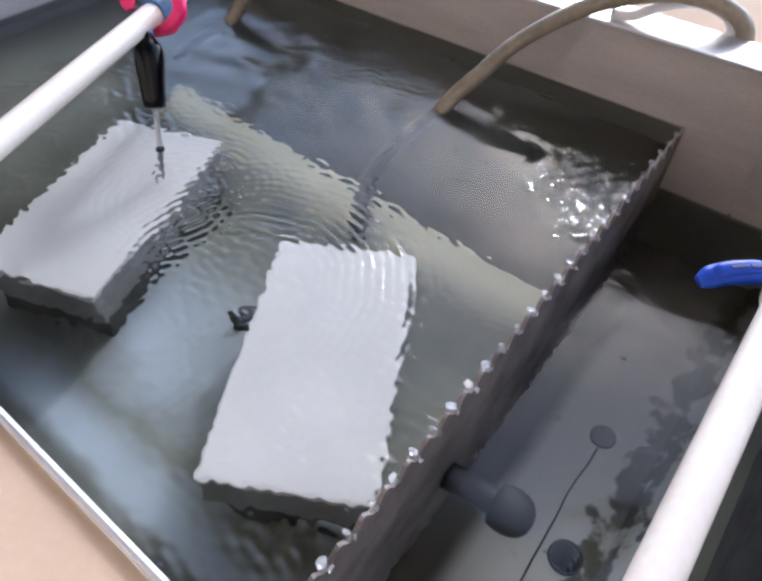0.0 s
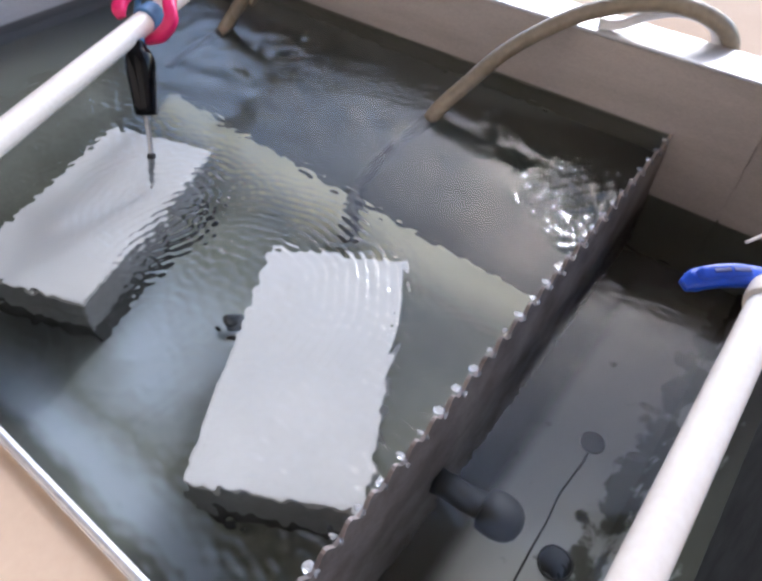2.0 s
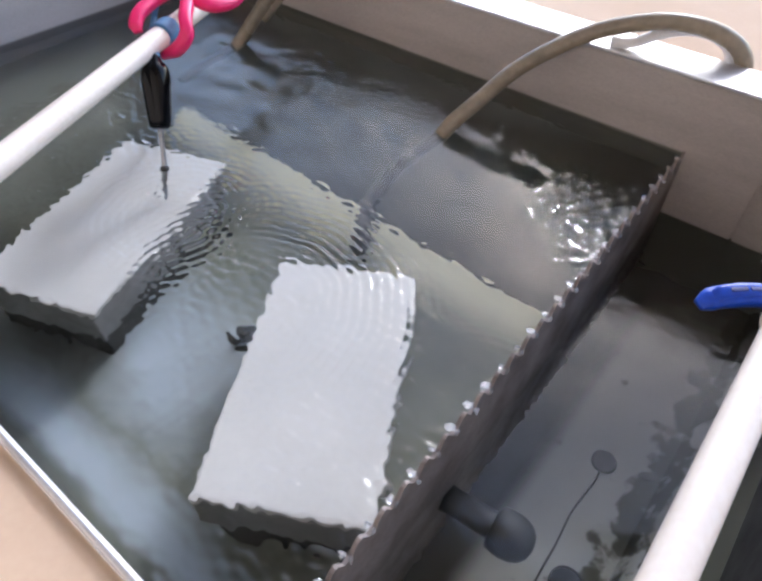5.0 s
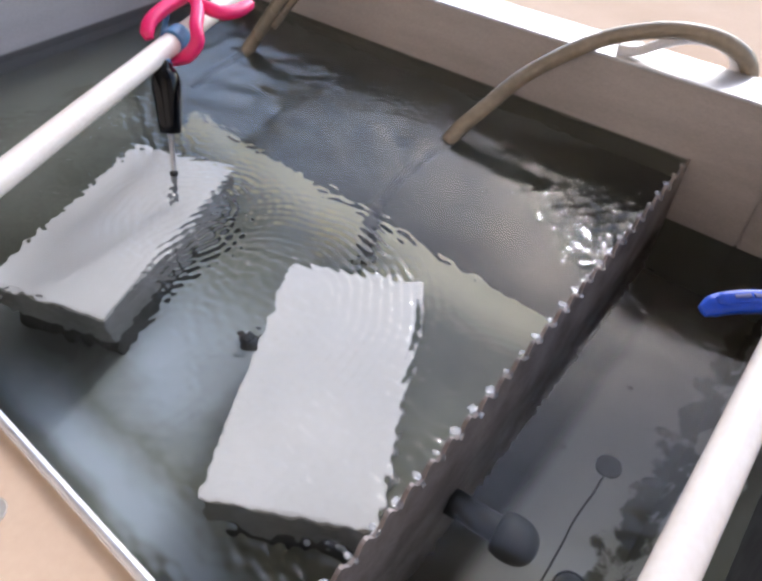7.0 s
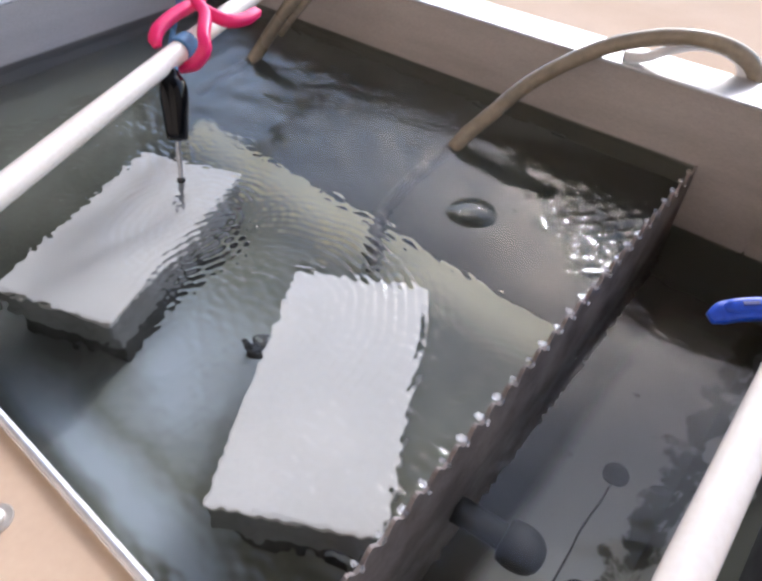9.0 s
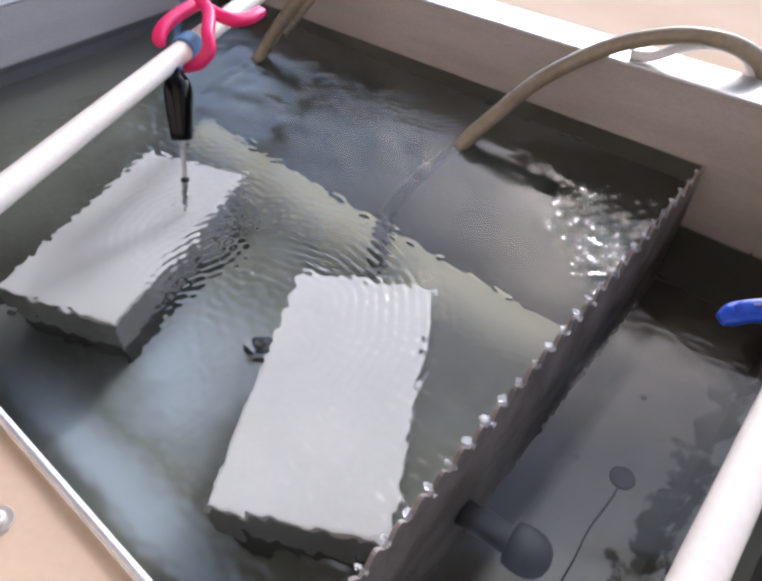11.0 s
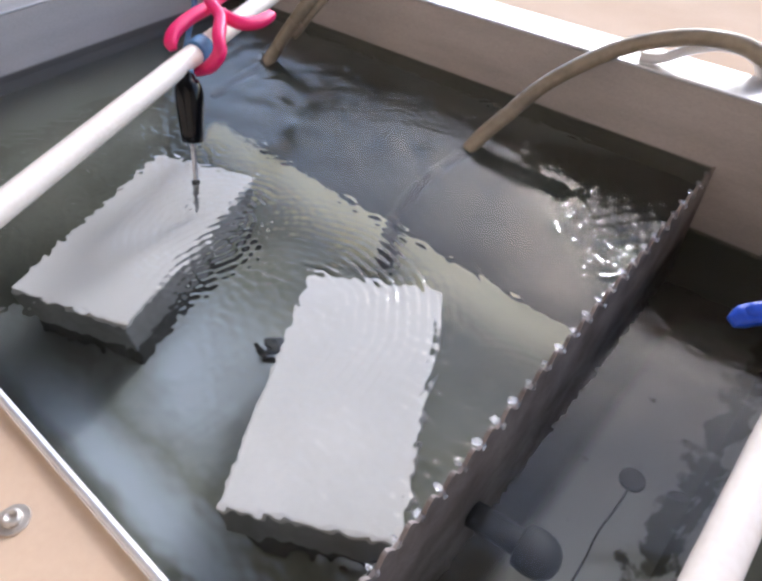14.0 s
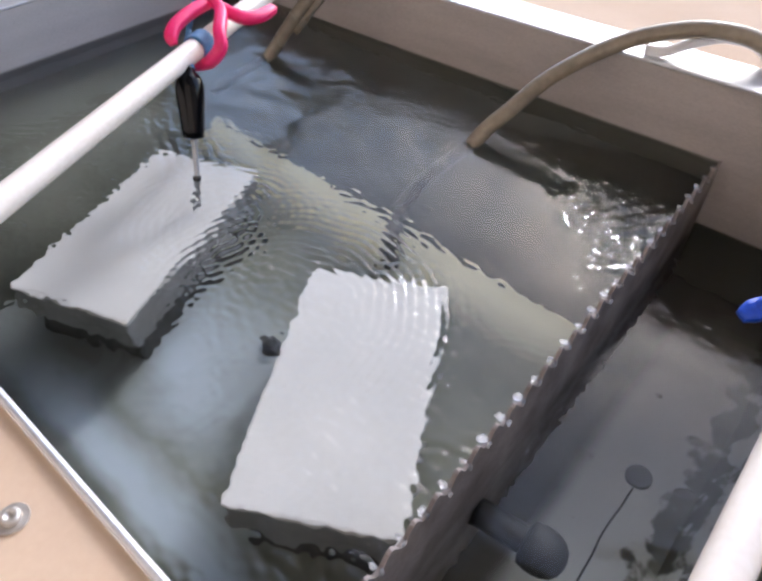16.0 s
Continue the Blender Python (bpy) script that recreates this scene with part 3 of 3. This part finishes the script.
def tank_height(gx, gy):
    rng = np.random.default_rng(5)
    # churned water where the hoses feed in
    near_jet = 0.7 * bump_at(gx, gy, -0.33, 0.50, 0.09) + bump_at(gx, gy, -0.62, 0.49, 0.13) + 0.6 * bump_at(gx, gy, -0.46, 0.50, 0.10) + 0.7 * bump_at(gx, gy, -0.130, 0.515, 0.045)
    h = wave_bundle(rng, gx, gy, 30, 0.014, 0.055, 1.1, 1.0, 0.00120) * np.clip(near_jet, 0, 1) * (0.4 + 0.6 * patches(rng, gx, gy, 0.05, 0.12))
    h += wave_bundle(rng, gx, gy, 14, 0.03, 0.11, 0.6, 0.9, 0.0005)
    # the near corner, the left bay and the sheet before the weir stay calm
    calm = ((-0.36, 0.02, 0.16, 0.95), (-0.23, 0.04, 0.08, 0.6), (-0.80, 0.36, 0.20, 0.9), (-0.232, 0.195, 0.055, 0.5), (-0.24, 0.48, 0.14, 0.92), (-0.58, 0.52, 0.16, 0.75),
            (-0.095, 0.31, 0.105, 0.9), (-0.14, 0.61, 0.08, 0.95), (-0.43, 0.40, 0.09, 0.6))
    lively = np.ones_like(gx)
    for x, y, r, k in calm:
        lively -= k * bump_at(gx, gy, x, y, r)
    lively = np.clip(lively, 0.06, 1) + 0.5 * bump_at(gx, gy, -0.40, 0.25, 0.08) + 0.5 * bump_at(gx, gy, -0.20, 0.10, 0.07)
    cover = 0.35 + 0.65 * patches(rng, gx, gy, 0.04, 0.10)
    h += wave_bundle(rng, gx, gy, 22, 0.0070, 0.014, 1.25, 0.8, 0.00062) * lively * cover
    h += wave_bundle(rng, gx, gy, 14, 0.014, 0.03, 2.3, 1.2, 0.00022) * lively
    # fine rings between the blocks and by the weir
    h += ring_band(gx, gy, -0.305, 0.205, 0.0088, 0.00095, 0.105, 0.045) * (0.5 + 0.5 * cover) / (1 + np.exp(-(gy - 0.185) / 0.018))
    h += ring_band(gx, gy, -0.300, 0.500, 0.0095, 0.00010, 0.110, 0.06)
    h += ring(gx, gy, -0.507, 0.281, 0.0080, 0.00007, 0.06)
    h += ring_band(gx, gy, -0.44, 0.24, 0.0090, 0.00085, 0.06, 0.038) * (0.5 + 0.5 * cover)
    h += ring_band(gx, gy, -0.07, 0.20, 0.0078, 0.00012, 0.09, 0.05)
    # lively corner before the overflow
    h += wave_bundle(rng, gx, gy, 20, 0.009, 0.021, 0.9, 1.2, 0.00105) * bump_at(gx, gy, -0.122, 0.510, 0.052)
    # the skin dips to the weir edge
    h -= 0.0015 * np.exp(-((gx - (WEIR)) / 0.012) ** 2)
    return h


def sump_height(gx, gy):
    rng = np.random.default_rng(9)
    h = wave_bundle(rng, gx, gy, 18, 0.04, 0.12, 0.8, 1.1, 0.00016)
    h += wave_bundle(rng, gx, gy, 14, 0.018, 0.04, 1.2, 1.2, 0.00009)
    h += wave_bundle(rng, gx, gy, 12, 0.006, 0.014, 0.9, 0.8, 0.00016) * np.exp(-((gx - WEIR) / 0.035) ** 2)
    h += wave_bundle(rng, gx, gy, 12, 0.008, 0.016, 0.9, 0.8, 0.00011) * np.clip((gy - 0.42) / 0.05, 0, 1)
    return h


def build_water(weir, pitch, teeth):
    tank = ripple_sheet("water_tank", LEFT - 0.008, WEIR - 0.0002, NEAR - 0.013, FAR + 0.013, 0, 0.0009, tank_height, WATER,
                        "clear rippling water in the upper tank")
    sump = ripple_sheet("water_sump", WEIR + 0.0032, RIGHT + 0.01, NEAR - 0.013, FAR + 0.013, LOW, 0.0010, sump_height, SUMP_WATER,
                        "dark rippling water in the lower sump")
    # one bead of spilling water at each tooth
    rng = random.Random(3)
    meshes = []
    for v in range(6):
        # a lump of water sliding through the notch, with a smaller drop hanging below it on the outside
        w = [rng.uniform(0.75, 1.25) for _ in range(6)]
        bm = bmesh.new()
        for cx, cy, cz, rx, ry, rz in ((-0.0016, 0.0, 0.0004, 0.0040 * w[0], 0.0036 * w[1], 0.0021 * w[2]), (0.0048, 0.0012 * w[3], -0.0046, 0.0014, 0.0022 * w[4], 0.0030 * w[5])):
            bmesh.ops.create_icosphere(bm, subdivisions=2, radius=1, matrix=Matrix.Translation((cx, cy, cz)) @ Matrix.Diagonal((rx, ry, rz, 1)))
        for p in bm.verts:
            p.co += noise.noise_vector(p.co * 420 + Vector((v * 3.1, 0, 0))) * 0.0020
        me = bpy.data.meshes.new("spill_bead")
        bm.to_mesh(me)
        bm.free()
        me.materials.append(FOAM)
        me.shade_smooth()
        meshes.append(me)
    for k in range(teeth):
        ob = new("spill_bead", rng.choice(meshes))
        ob.parent = weir
        ob.scale = [rng.uniform(0.6, 1.0) for _ in range(3)]
        ob.location = (WEIR + 0.0002, NEAR + pitch * (k + 0.86), 0.0010 + rng.uniform(-0.0008, 0.0008))
        ob.rotation_euler.z = rng.uniform(-0.25, 0.25)
        ob.visible_shadow = False
    return tank, sump


# ---- things ----
def build_block(at, turn, label, seed):
    ob = thing("submerged_block", label, "block", "blocks on the tank floor", (at[0], at[1], FLOOR))
    ob.rotation_euler.z = radians(turn)
    # the inset dark foot is added to stand for shade under the block
    for name, lo, hi, mat in (("foot", (-0.058, -0.113, 0), (0.058, 0.113, 0.0485), BLOCK_FOOT_SHADE), ("body", (-0.065, -0.12, 0.048), (0.065, 0.12, 0.096), BLOCK_SIDE_SHADE), ("top_plate", (-0.0655, -0.1205, 0.0962), (0.0655, 0.1205, 0.104), BLOCK)):
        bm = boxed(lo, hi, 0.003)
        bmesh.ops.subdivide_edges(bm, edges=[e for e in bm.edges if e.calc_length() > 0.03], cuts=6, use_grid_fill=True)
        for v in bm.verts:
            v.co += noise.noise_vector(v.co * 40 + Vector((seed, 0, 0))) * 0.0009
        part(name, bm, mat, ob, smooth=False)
    return ob


def build_rods():
    d = Vector((-0.3866, 0.9222, 0)).normalized()
    a = Vector((-0.4501, 0.0894, RIM + 0.0155))
    left = thing("pvc_rod", "long white plastic pipe laid across the tank", "pipe", "white pipes across the tank")
    part("pipe", sweep([a - d * 0.32, a + d * 0.1, a + d * 0.35 - Vector((0, 0, 0.002)), a + d * 0.66 - Vector((0, 0, 0.0075))], 0.0107, sides=24, steps=4, hollow=0.8), PVC, left, smooth=True)
    right = thing("pvc_rod", "short white plastic pipe with a capped end over the sump", "pipe", "white pipes across the tank")
    z = RIM + 0.0155
    part("pipe", sweep([(0.0383, -0.25, z), (0.0383, 0.0, z), (0.0383, 0.2, z), (0.0383, 0.345, z)], 0.0107, sides=24, steps=4, hollow=0.8), PVC, right, smooth=True)
    part("end_cap", sweep([(0.0383, 0.338, z), (0.0383, 0.348, z), (0.0383, 0.356, z)], 0.0135, sides=24, steps=4, ends=(0.96, 0.85)), PVC, right, smooth=True)


def build_pink_clamp():
    c = thing("spring_clamp", "bright pink plastic spring clamp gripping the white pipe", "clamp")
    up = (0.35, -0.45, 0.8)
    part("jaw", sweep([(-0.5923, 0.4034, 0.1280), (-0.5879, 0.3819, 0.1280), (-0.5845, 0.3606, 0.1260), (-0.5782, 0.3396, 0.1220), (-0.5724, 0.3289, 0.1160), (-0.5677, 0.3268, 0.1100)], 0.0062, 0.0052, square=True, up=up, ends=(0.8, 0.7)), PINK, c, smooth=True)
    part("jaw", sweep([(-0.6088, 0.4047, 0.1340), (-0.5846, 0.3954, 0.1310), (-0.5595, 0.3851, 0.1280), (-0.5339, 0.3613, 0.1220), (-0.5237, 0.3520, 0.1120), (-0.5327, 0.3440, 0.0980), (-0.5505, 0.3365, 0.0880)], 0.0062, 0.0052, square=True, up=up, ends=(0.8, 0.6)), PINK, c, smooth=True)
    part("handle", sweep([(-0.5745, 0.3932, 0.1280), (-0.5556, 0.3918, 0.1260), (-0.5406, 0.3994, 0.1220), (-0.5362, 0.4167, 0.1200), (-0.5410, 0.4389, 0.1200)], 0.0062, 0.0052, square=True, up=up, ends=(0.8, 0.85)), PINK, c, smooth=True)
    part("handle", sweep([(-0.5849, 0.3916, 0.1300), (-0.5969, 0.4147, 0.1320), (-0.5986, 0.4365, 0.1320), (-0.5886, 0.4487, 0.1300)], 0.0062, 0.0052, square=True, up=up, ends=(0.8, 0.85)), PINK, c, smooth=True)
    d = Vector((-0.3866, 0.9222, 0)).normalized()
    p = Vector((-0.4501, 0.0894, RIM + 0.0155)) + d * 0.285
    part("pad", sweep([p - d * 0.010, p, p + d * 0.010], 0.0124, sides=20, steps=3, ends=(0.97, 0.97)), BLUE_PAD, c, "blue soft pad round the pipe", smooth=True)


def build_probe():
    top, contact = Vector((-0.536, 0.3165, 0.0905)), Vector((-0.507, 0.2805, 0.0))
    axis = (top - contact).normalized()
    m = Matrix.Translation(contact) @ axis.to_track_quat("Z", "Y").to_matrix().to_4x4()
    pr = thing("probe", "glossy black handled probe with a thin steel shaft in the water", "probe")
    part("handle", lathe([(0.0085, 0.041), (0.0108, 0.042), (0.0116, 0.050), (0.0130, 0.068), (0.0142, 0.082), (0.0144, 0.088), (0.0139, 0.094), (0.0124, 0.099), (0.0098, 0.103),
                          (0.0072, 0.105), (0.0068, 0.109), (0.0045, 0.112)], 28, m), BLACK, pr, smooth=True)
    part("shaft", lathe([(0.0022, -0.045), (0.0030, -0.043), (0.0030, -0.002), (0.0026, 0.0), (0.0026, 0.036), (0.0042, 0.042)], 16, m), CHROME, pr, "thin grey steel shaft", smooth=True)
    part("cable", sweep([(-0.5335, 0.3203, 0.0980), (-0.5876, 0.3505, 0.0880), (-0.6140, 0.3767, 0.0980), (-0.6016, 0.3768, 0.1180), (-0.6069, 0.3874, 0.1280), (-0.6119, 0.3944, 0.1450), (-0.6559, 0.4182, 0.1500)], 0.0032, sides=12), BLUE_PAD, pr, "blue-grey cable", smooth=True)
    part("ring", lathe([(0.0032, -0.003), (0.0043, -0.002), (0.0043, 0.002), (0.0032, 0.003)], 16, m), RUBBER, pr, smooth=True)


def build_hoses():
    h = thing("hose", "tan flexible hose arching over the rim into the water", "hose", "hoses feeding the tank")
    part("tube", sweep([(-0.3276, 0.5245, -0.0040), (-0.3200, 0.5380, 0.0125), (-0.3046, 0.5630, 0.0345), (-0.2876, 0.6000, 0.0592), (-0.2595, 0.6320, 0.0823), (-0.2303, 0.6560, 0.0998), (-0.1976, 0.6720, 0.1121),
                        (-0.1681, 0.6840, 0.1182), (-0.1366, 0.6940, 0.1182), (-0.1117, 0.7040, 0.1103), (-0.0960, 0.7150, 0.0965), (-0.0880, 0.7240, 0.0740), (-0.0850, 0.7270, 0.0300), (-0.0830, 0.7280, -0.03),
                        (-0.080, 0.7350, -0.08), (-0.070, 0.770, -0.1105), (-0.02, 0.86, -0.1112)], 0.0088, sides=20), HOSE, h, smooth=True)
    part("hose_end", sweep([(-0.3276, 0.5267, -0.004), (-0.345, 0.478, -0.045), (-0.352, 0.425, -0.095), (-0.325, 0.385, -0.138)], 0.0098, sides=20, hollow=0.75), HOSE_WET, h, "dark wet hose end under water", smooth=True)
    g = thing("hose", "tan flexible hose dipping into the far corner of the tank", "hose", "hoses feeding the tank")
    part("tube", sweep([(-0.670, 0.522, -0.004), (-0.668, 0.525, 0.0), (-0.636, 0.580, 0.071), (-0.615, 0.640, 0.110), (-0.600, 0.69, 0.110), (-0.590, 0.724, 0.075), (-0.588, 0.728, 0.0), (-0.588, 0.730, -0.06), (-0.58, 0.77, -0.1105), (-0.55, 0.88, -0.1112)], 0.0088, sides=20), HOSE, g, smooth=True)
    part("hose_end", sweep([(-0.6685, 0.5245, -0.001), (-0.688, 0.490, -0.038), (-0.712, 0.455, -0.085)], 0.0089, sides=18), HOSE_WET, g, "dark wet hose end under water", smooth=True)
    part("tube", sweep([(-0.645, 0.556, 0.030), (-0.624, 0.596, 0.072), (-0.600, 0.65, 0.108), (-0.583, 0.69, 0.105), (-0.570, 0.721, 0.075), (-0.568, 0.724, 0.0), (-0.566, 0.726, -0.06), (-0.55, 0.77, -0.114), (-0.51, 0.88, -0.1145)], 0.0055, sides=12), HOSE, g, "thinner hose beside it", smooth=True)
    w = thing("hose", "white thin hose lying along the far rim", "hose", "hoses feeding the tank")
    part("tube", sweep([(-0.214, 0.664, 0.0912), (-0.194, 0.674, 0.0925), (-0.172, 0.686, 0.1040), (-0.148, 0.700, 0.1100), (-0.122, 0.714, 0.1040), (-0.106, 0.723, 0.0860), (-0.103, 0.725, 0.0400), (-0.105, 0.726, -0.05), (-0.12, 0.76, -0.111), (-0.16, 0.85, -0.1145)], 0.0055, sides=14), WHITE_TUBE, w, smooth=True)


def build_blue_clamp():
    c = thing("spring_clamp", "blue plastic spring clamp by the pipe end over the sump", "clamp")
    line = [(-0.0071, 0.3312, 0.0980), (-0.0029, 0.3381, 0.1000), (0.0034, 0.3440, 0.1020), (0.0123, 0.3515, 0.1030), (0.0224, 0.3599, 0.1020), (0.0358, 0.3690, 0.0990), (0.0477, 0.3736, 0.0960)]
    part("handle", sweep(line, 0.0070, 0.0048, square=True, up=(0.2, -0.3, 1), ends=(0.55, 0.9)), BLUE, c, smooth=True)
    inner = [(x, y, z + 0.0046) for x, y, z in line[1:5]]
    part("rib", sweep(inner, 0.0046, 0.0022, square=True, up=(0.2, -0.3, 1), ends=(0.5, 0.8)), BLUE, c, smooth=True)
    # raised bars in darker blue paint the shade of moulded slots
    for k in (2, 3):
        p, q = Vector(inner[k - 1]), Vector(inner[k])
        slot = [p.lerp(q, u) + Vector((0, 0, 0.0021)) for u in (0.08, 0.5, 0.92)]
        part("slot", sweep(slot, 0.0024, 0.0006, square=True, sides=8, steps=2), BLUE_RECESS_SHADE, c, "dark blue bar painted as the shade of a moulded slot")
    x, y, z = line[-1]
    part("handle", sweep([(x + 0.01, y - 0.045, z + 0.010), (x + 0.006, y - 0.02, z + 0.008), (x + 0.012, y, z + 0.004), (x + 0.04, y + 0.012, z + 0.004)], 0.0085, 0.0052, square=True, ends=(0.6, 0.9)), BLUE, c, smooth=True)
    part("jaw", sweep([(x, y, z), (x + 0.025, y + 0.008, z - 0.006), (x + 0.05, y + 0.012, z + 0.006)], 0.0085, 0.0055, square=True), BLUE, c, smooth=True)
    wire = tagged(new("wire"), "thin pale wire loop by the clamp", "wire")
    part("strand", sweep([(0.012, 0.395, 0.100), (0.025, 0.408, 0.107), (0.045, 0.41, 0.106), (0.07, 0.40, 0.100), (0.11, 0.39, 0.0935)], 0.0012, sides=8), PVC, wire, smooth=True)


def build_screw():
    s = thing("screw", "steel screw with a washer in the beige board", "screw", at=(-0.2290, -0.0178, RIM - 0.005))
    part("washer", lathe([(0.0035, 0.0), (0.0080, 0.0), (0.0084, 0.0006), (0.0080, 0.0014), (0.0035, 0.0016)], 28), SCREW, s, smooth=False)
    part("head", lathe([(0.0048, 0.0015), (0.0050, 0.0028), (0.0042, 0.0042), (0.0026, 0.0047), (0.0022, 0.0030), (0.0006, 0.0028)], 24), SCREW, s, smooth=True)


def build_floor_plug():
    d = thing("floor_plug", "small black rubber plug on the tank floor beside a block", "plug", at=(-0.3475, 0.2245, FLOOR))
    part("base", lathe([(0.0005, 0.0), (0.012, 0.0), (0.0125, 0.002), (0.010, 0.004), (0.0005, 0.0042)], 20), RUBBER, d, smooth=True)
    part("knob", lathe([(0.004, 0.004), (0.005, 0.008), (0.0065, 0.011), (0.005, 0.0135), (0.0005, 0.014)], 16), RUBBER, d, smooth=True)


def build_sump_things():
    f = thing("pipe_stub", "dark capped outlet pipe through the weir into the sump", "pipe")
    part("pipe", sweep([(WEIR + 0.003, 0.2235, -0.128), (-0.075, 0.226, -0.128), (-0.045, 0.229, -0.128)], 0.0125, sides=24, steps=4), RUBBER, f, smooth=True)
    part("cap", lathe([(0.0150, 0.0), (0.0190, 0.002), (0.0205, 0.010), (0.0205, 0.016), (0.0192, 0.023), (0.0160, 0.029), (0.0105, 0.0335), (0.0030, 0.0355)], 28,
                      Matrix.Translation((-0.056, 0.2280, -0.128)) @ pose(0, 0, 0, 0, 90, 5)), RUBBER, f, smooth=True)
    def drain_rim(r, parent):
        bm = lathe([(r * 0.88, 0.0), (r, 0.0), (r, 0.0018), (r * 0.96, 0.0026), (r * 0.90, 0.0026), (r * 0.88, 0.0018)], 28)
        bmesh.ops.delete(bm, geom=[f for f in bm.faces if len(f.verts) > 4], context="FACES_ONLY")
        part("rim", bm, RUBBER, parent)

    d = thing("drain", "round dark rubber drain plug on the sump floor", "drain", "drains of the sump", (-0.0115, 0.3804, SUMP))
    drain_rim(0.0125, d)
    part("plug", lathe([(0.0006, 0.0005), (0.0112, 0.0005), (0.0112, 0.0022), (0.0108, 0.0030), (0.0006, 0.0030)], 24), RUBBER, d)
    d = thing("drain", "round black drain opening in the sump floor", "drain", "drains of the sump", (HOLE[0], HOLE[1], SUMP))
    drain_rim(HOLE[2] * 1.12, d)
    d = thing("leaf_scrap", "small dark olive scrap of leaf on the sump floor", "leaf", at=(0.029, 0.392, SUMP + 0.001))
    part("blade", lathe([(0.0002, 0.0), (0.0075, 0.0004), (0.0080, 0.0009), (0.0055, 0.0014), (0.0002, 0.0016)], 9, pose(0, 0, 0, 0, 0, 30) @ Matrix.Diagonal((1.3, 0.7, 1, 1))), HOSE_WET, d)
    w = tagged(new("cord"), "thin dark cord lying on the sump floor", "cord")
    part("strand", sweep([(-0.0105, 0.366, SUMP + 0.002), (-0.0100, 0.345, SUMP + 0.003), (-0.0125, 0.310, SUMP + 0.002), (-0.0102, 0.277, SUMP + 0.003), (-0.0079, 0.220, SUMP + 0.002), (0.0, 0.13, SUMP + 0.002)], 0.0010, sides=8), RUBBER, w, smooth=True)


def dome(r, h):
    bm = bmesh.new()
    rings = [[bm.verts.new((r * u * math.cos(a), r * u * math.sin(a), h * (1 - u * u) ** 1.3)) for a in [2 * math.pi * k / 28 for k in range(28)]]
             for u in (1.0, 0.9, 0.75, 0.58, 0.4, 0.22, 0.08)]
    for p, q in zip(rings, rings[1:]):
        for k in range(28):
            bm.faces.new((p[k], p[(k + 1) % 28], q[(k + 1) % 28], q[k]))
    bm.faces.new(rings[-1])
    return bm


def build_bubbles():
    swell = tagged(mesh_object("water_swell", dome(0.026, 0.009), WATER, True), "round swell of water welling up over the jet", "water")
    small = []
    for k in range(6):
        r = (0.0042, 0.003, 0.0036, 0.0026, 0.0046, 0.0032)[k]
        small.append(tagged(mesh_object("bubble", dome(r, r * 0.75), WATER, True), "small clear bubble drifting on the water", "bubble", "bubbles on the water"))
    for ob in [swell] + small:
        ob.visible_shadow = False
    return swell, small


build_tank()
WEIR_THING, PITCH, TEETH = build_weir()
WATER_TANK, WATER_SUMP = build_water(WEIR_THING, PITCH, TEETH)
build_block((-0.2235, 0.2095), 29.5, "pale grey smooth-topped block under water beside the weir", 1.0)
build_block((-0.5165, 0.2150), 20.5, "pale grey smooth-topped block under water below the probe", 7.0)
build_rods()
build_pink_clamp()
build_probe()
build_hoses()
build_blue_clamp()
build_screw()
build_sump_things()
build_floor_plug()
SWELL, BUBBLES = build_bubbles()


def motions():
    """The two sheets of water slosh to and fro."""
    rng = random.Random(21)
    for ob, z, reach, tilt in ((WATER_TANK, 0.0, 0.0075, 0.10), (WATER_SUMP, LOW, 0.0085, 0.22)):
        rows = []
        for k in range(65):
            t = k * 0.25
            y = reach * (0.6 * math.sin(2.1 * t + 0.4) + 0.4 * rng.uniform(-1, 1))
            rows.append((t, pose(0, y, z, rng.uniform(-tilt, tilt), 0, 0)))
        walk(ob, rows)
    # one swell rises over the jet and sinks again
    x, y = -0.2417, 0.4329
    walk(SWELL, [(0, pose(x, y, -0.03)), (8.6, pose(x, y, -0.022)), (8.8, pose(x, y, -0.009)), (9.0, pose(x, y, -0.0005, 4)), (9.15, pose(x, y, -0.004, -3)),
                 (9.4, pose(x, y, -0.012)), (9.8, pose(x, y, -0.022)), (16, pose(x, y, -0.03))])
    # bubbles drift from the jets to the weir and linger there
    for k, ob in enumerate(BUBBLES):
        a = Vector((-0.27 - 0.05 * k, 0.47 + 0.012 * (k % 3), 0.0002))
        b = Vector((-0.117 - 0.004 * k, 0.46 + 0.02 * (k % 4), 0.0002))
        rows = []
        for i in range(33):
            u = max(0.0, min(1.0, (i / 2 + 3 * k - 5) / 10))
            p = a.lerp(b, u)
            rows.append((i / 2, pose(p.x + 0.004 * math.sin(i * 1.3 + k), p.y + 0.006 * math.sin(i * 0.9 + 2 * k), p.z)))
        walk(ob, rows)


motions()
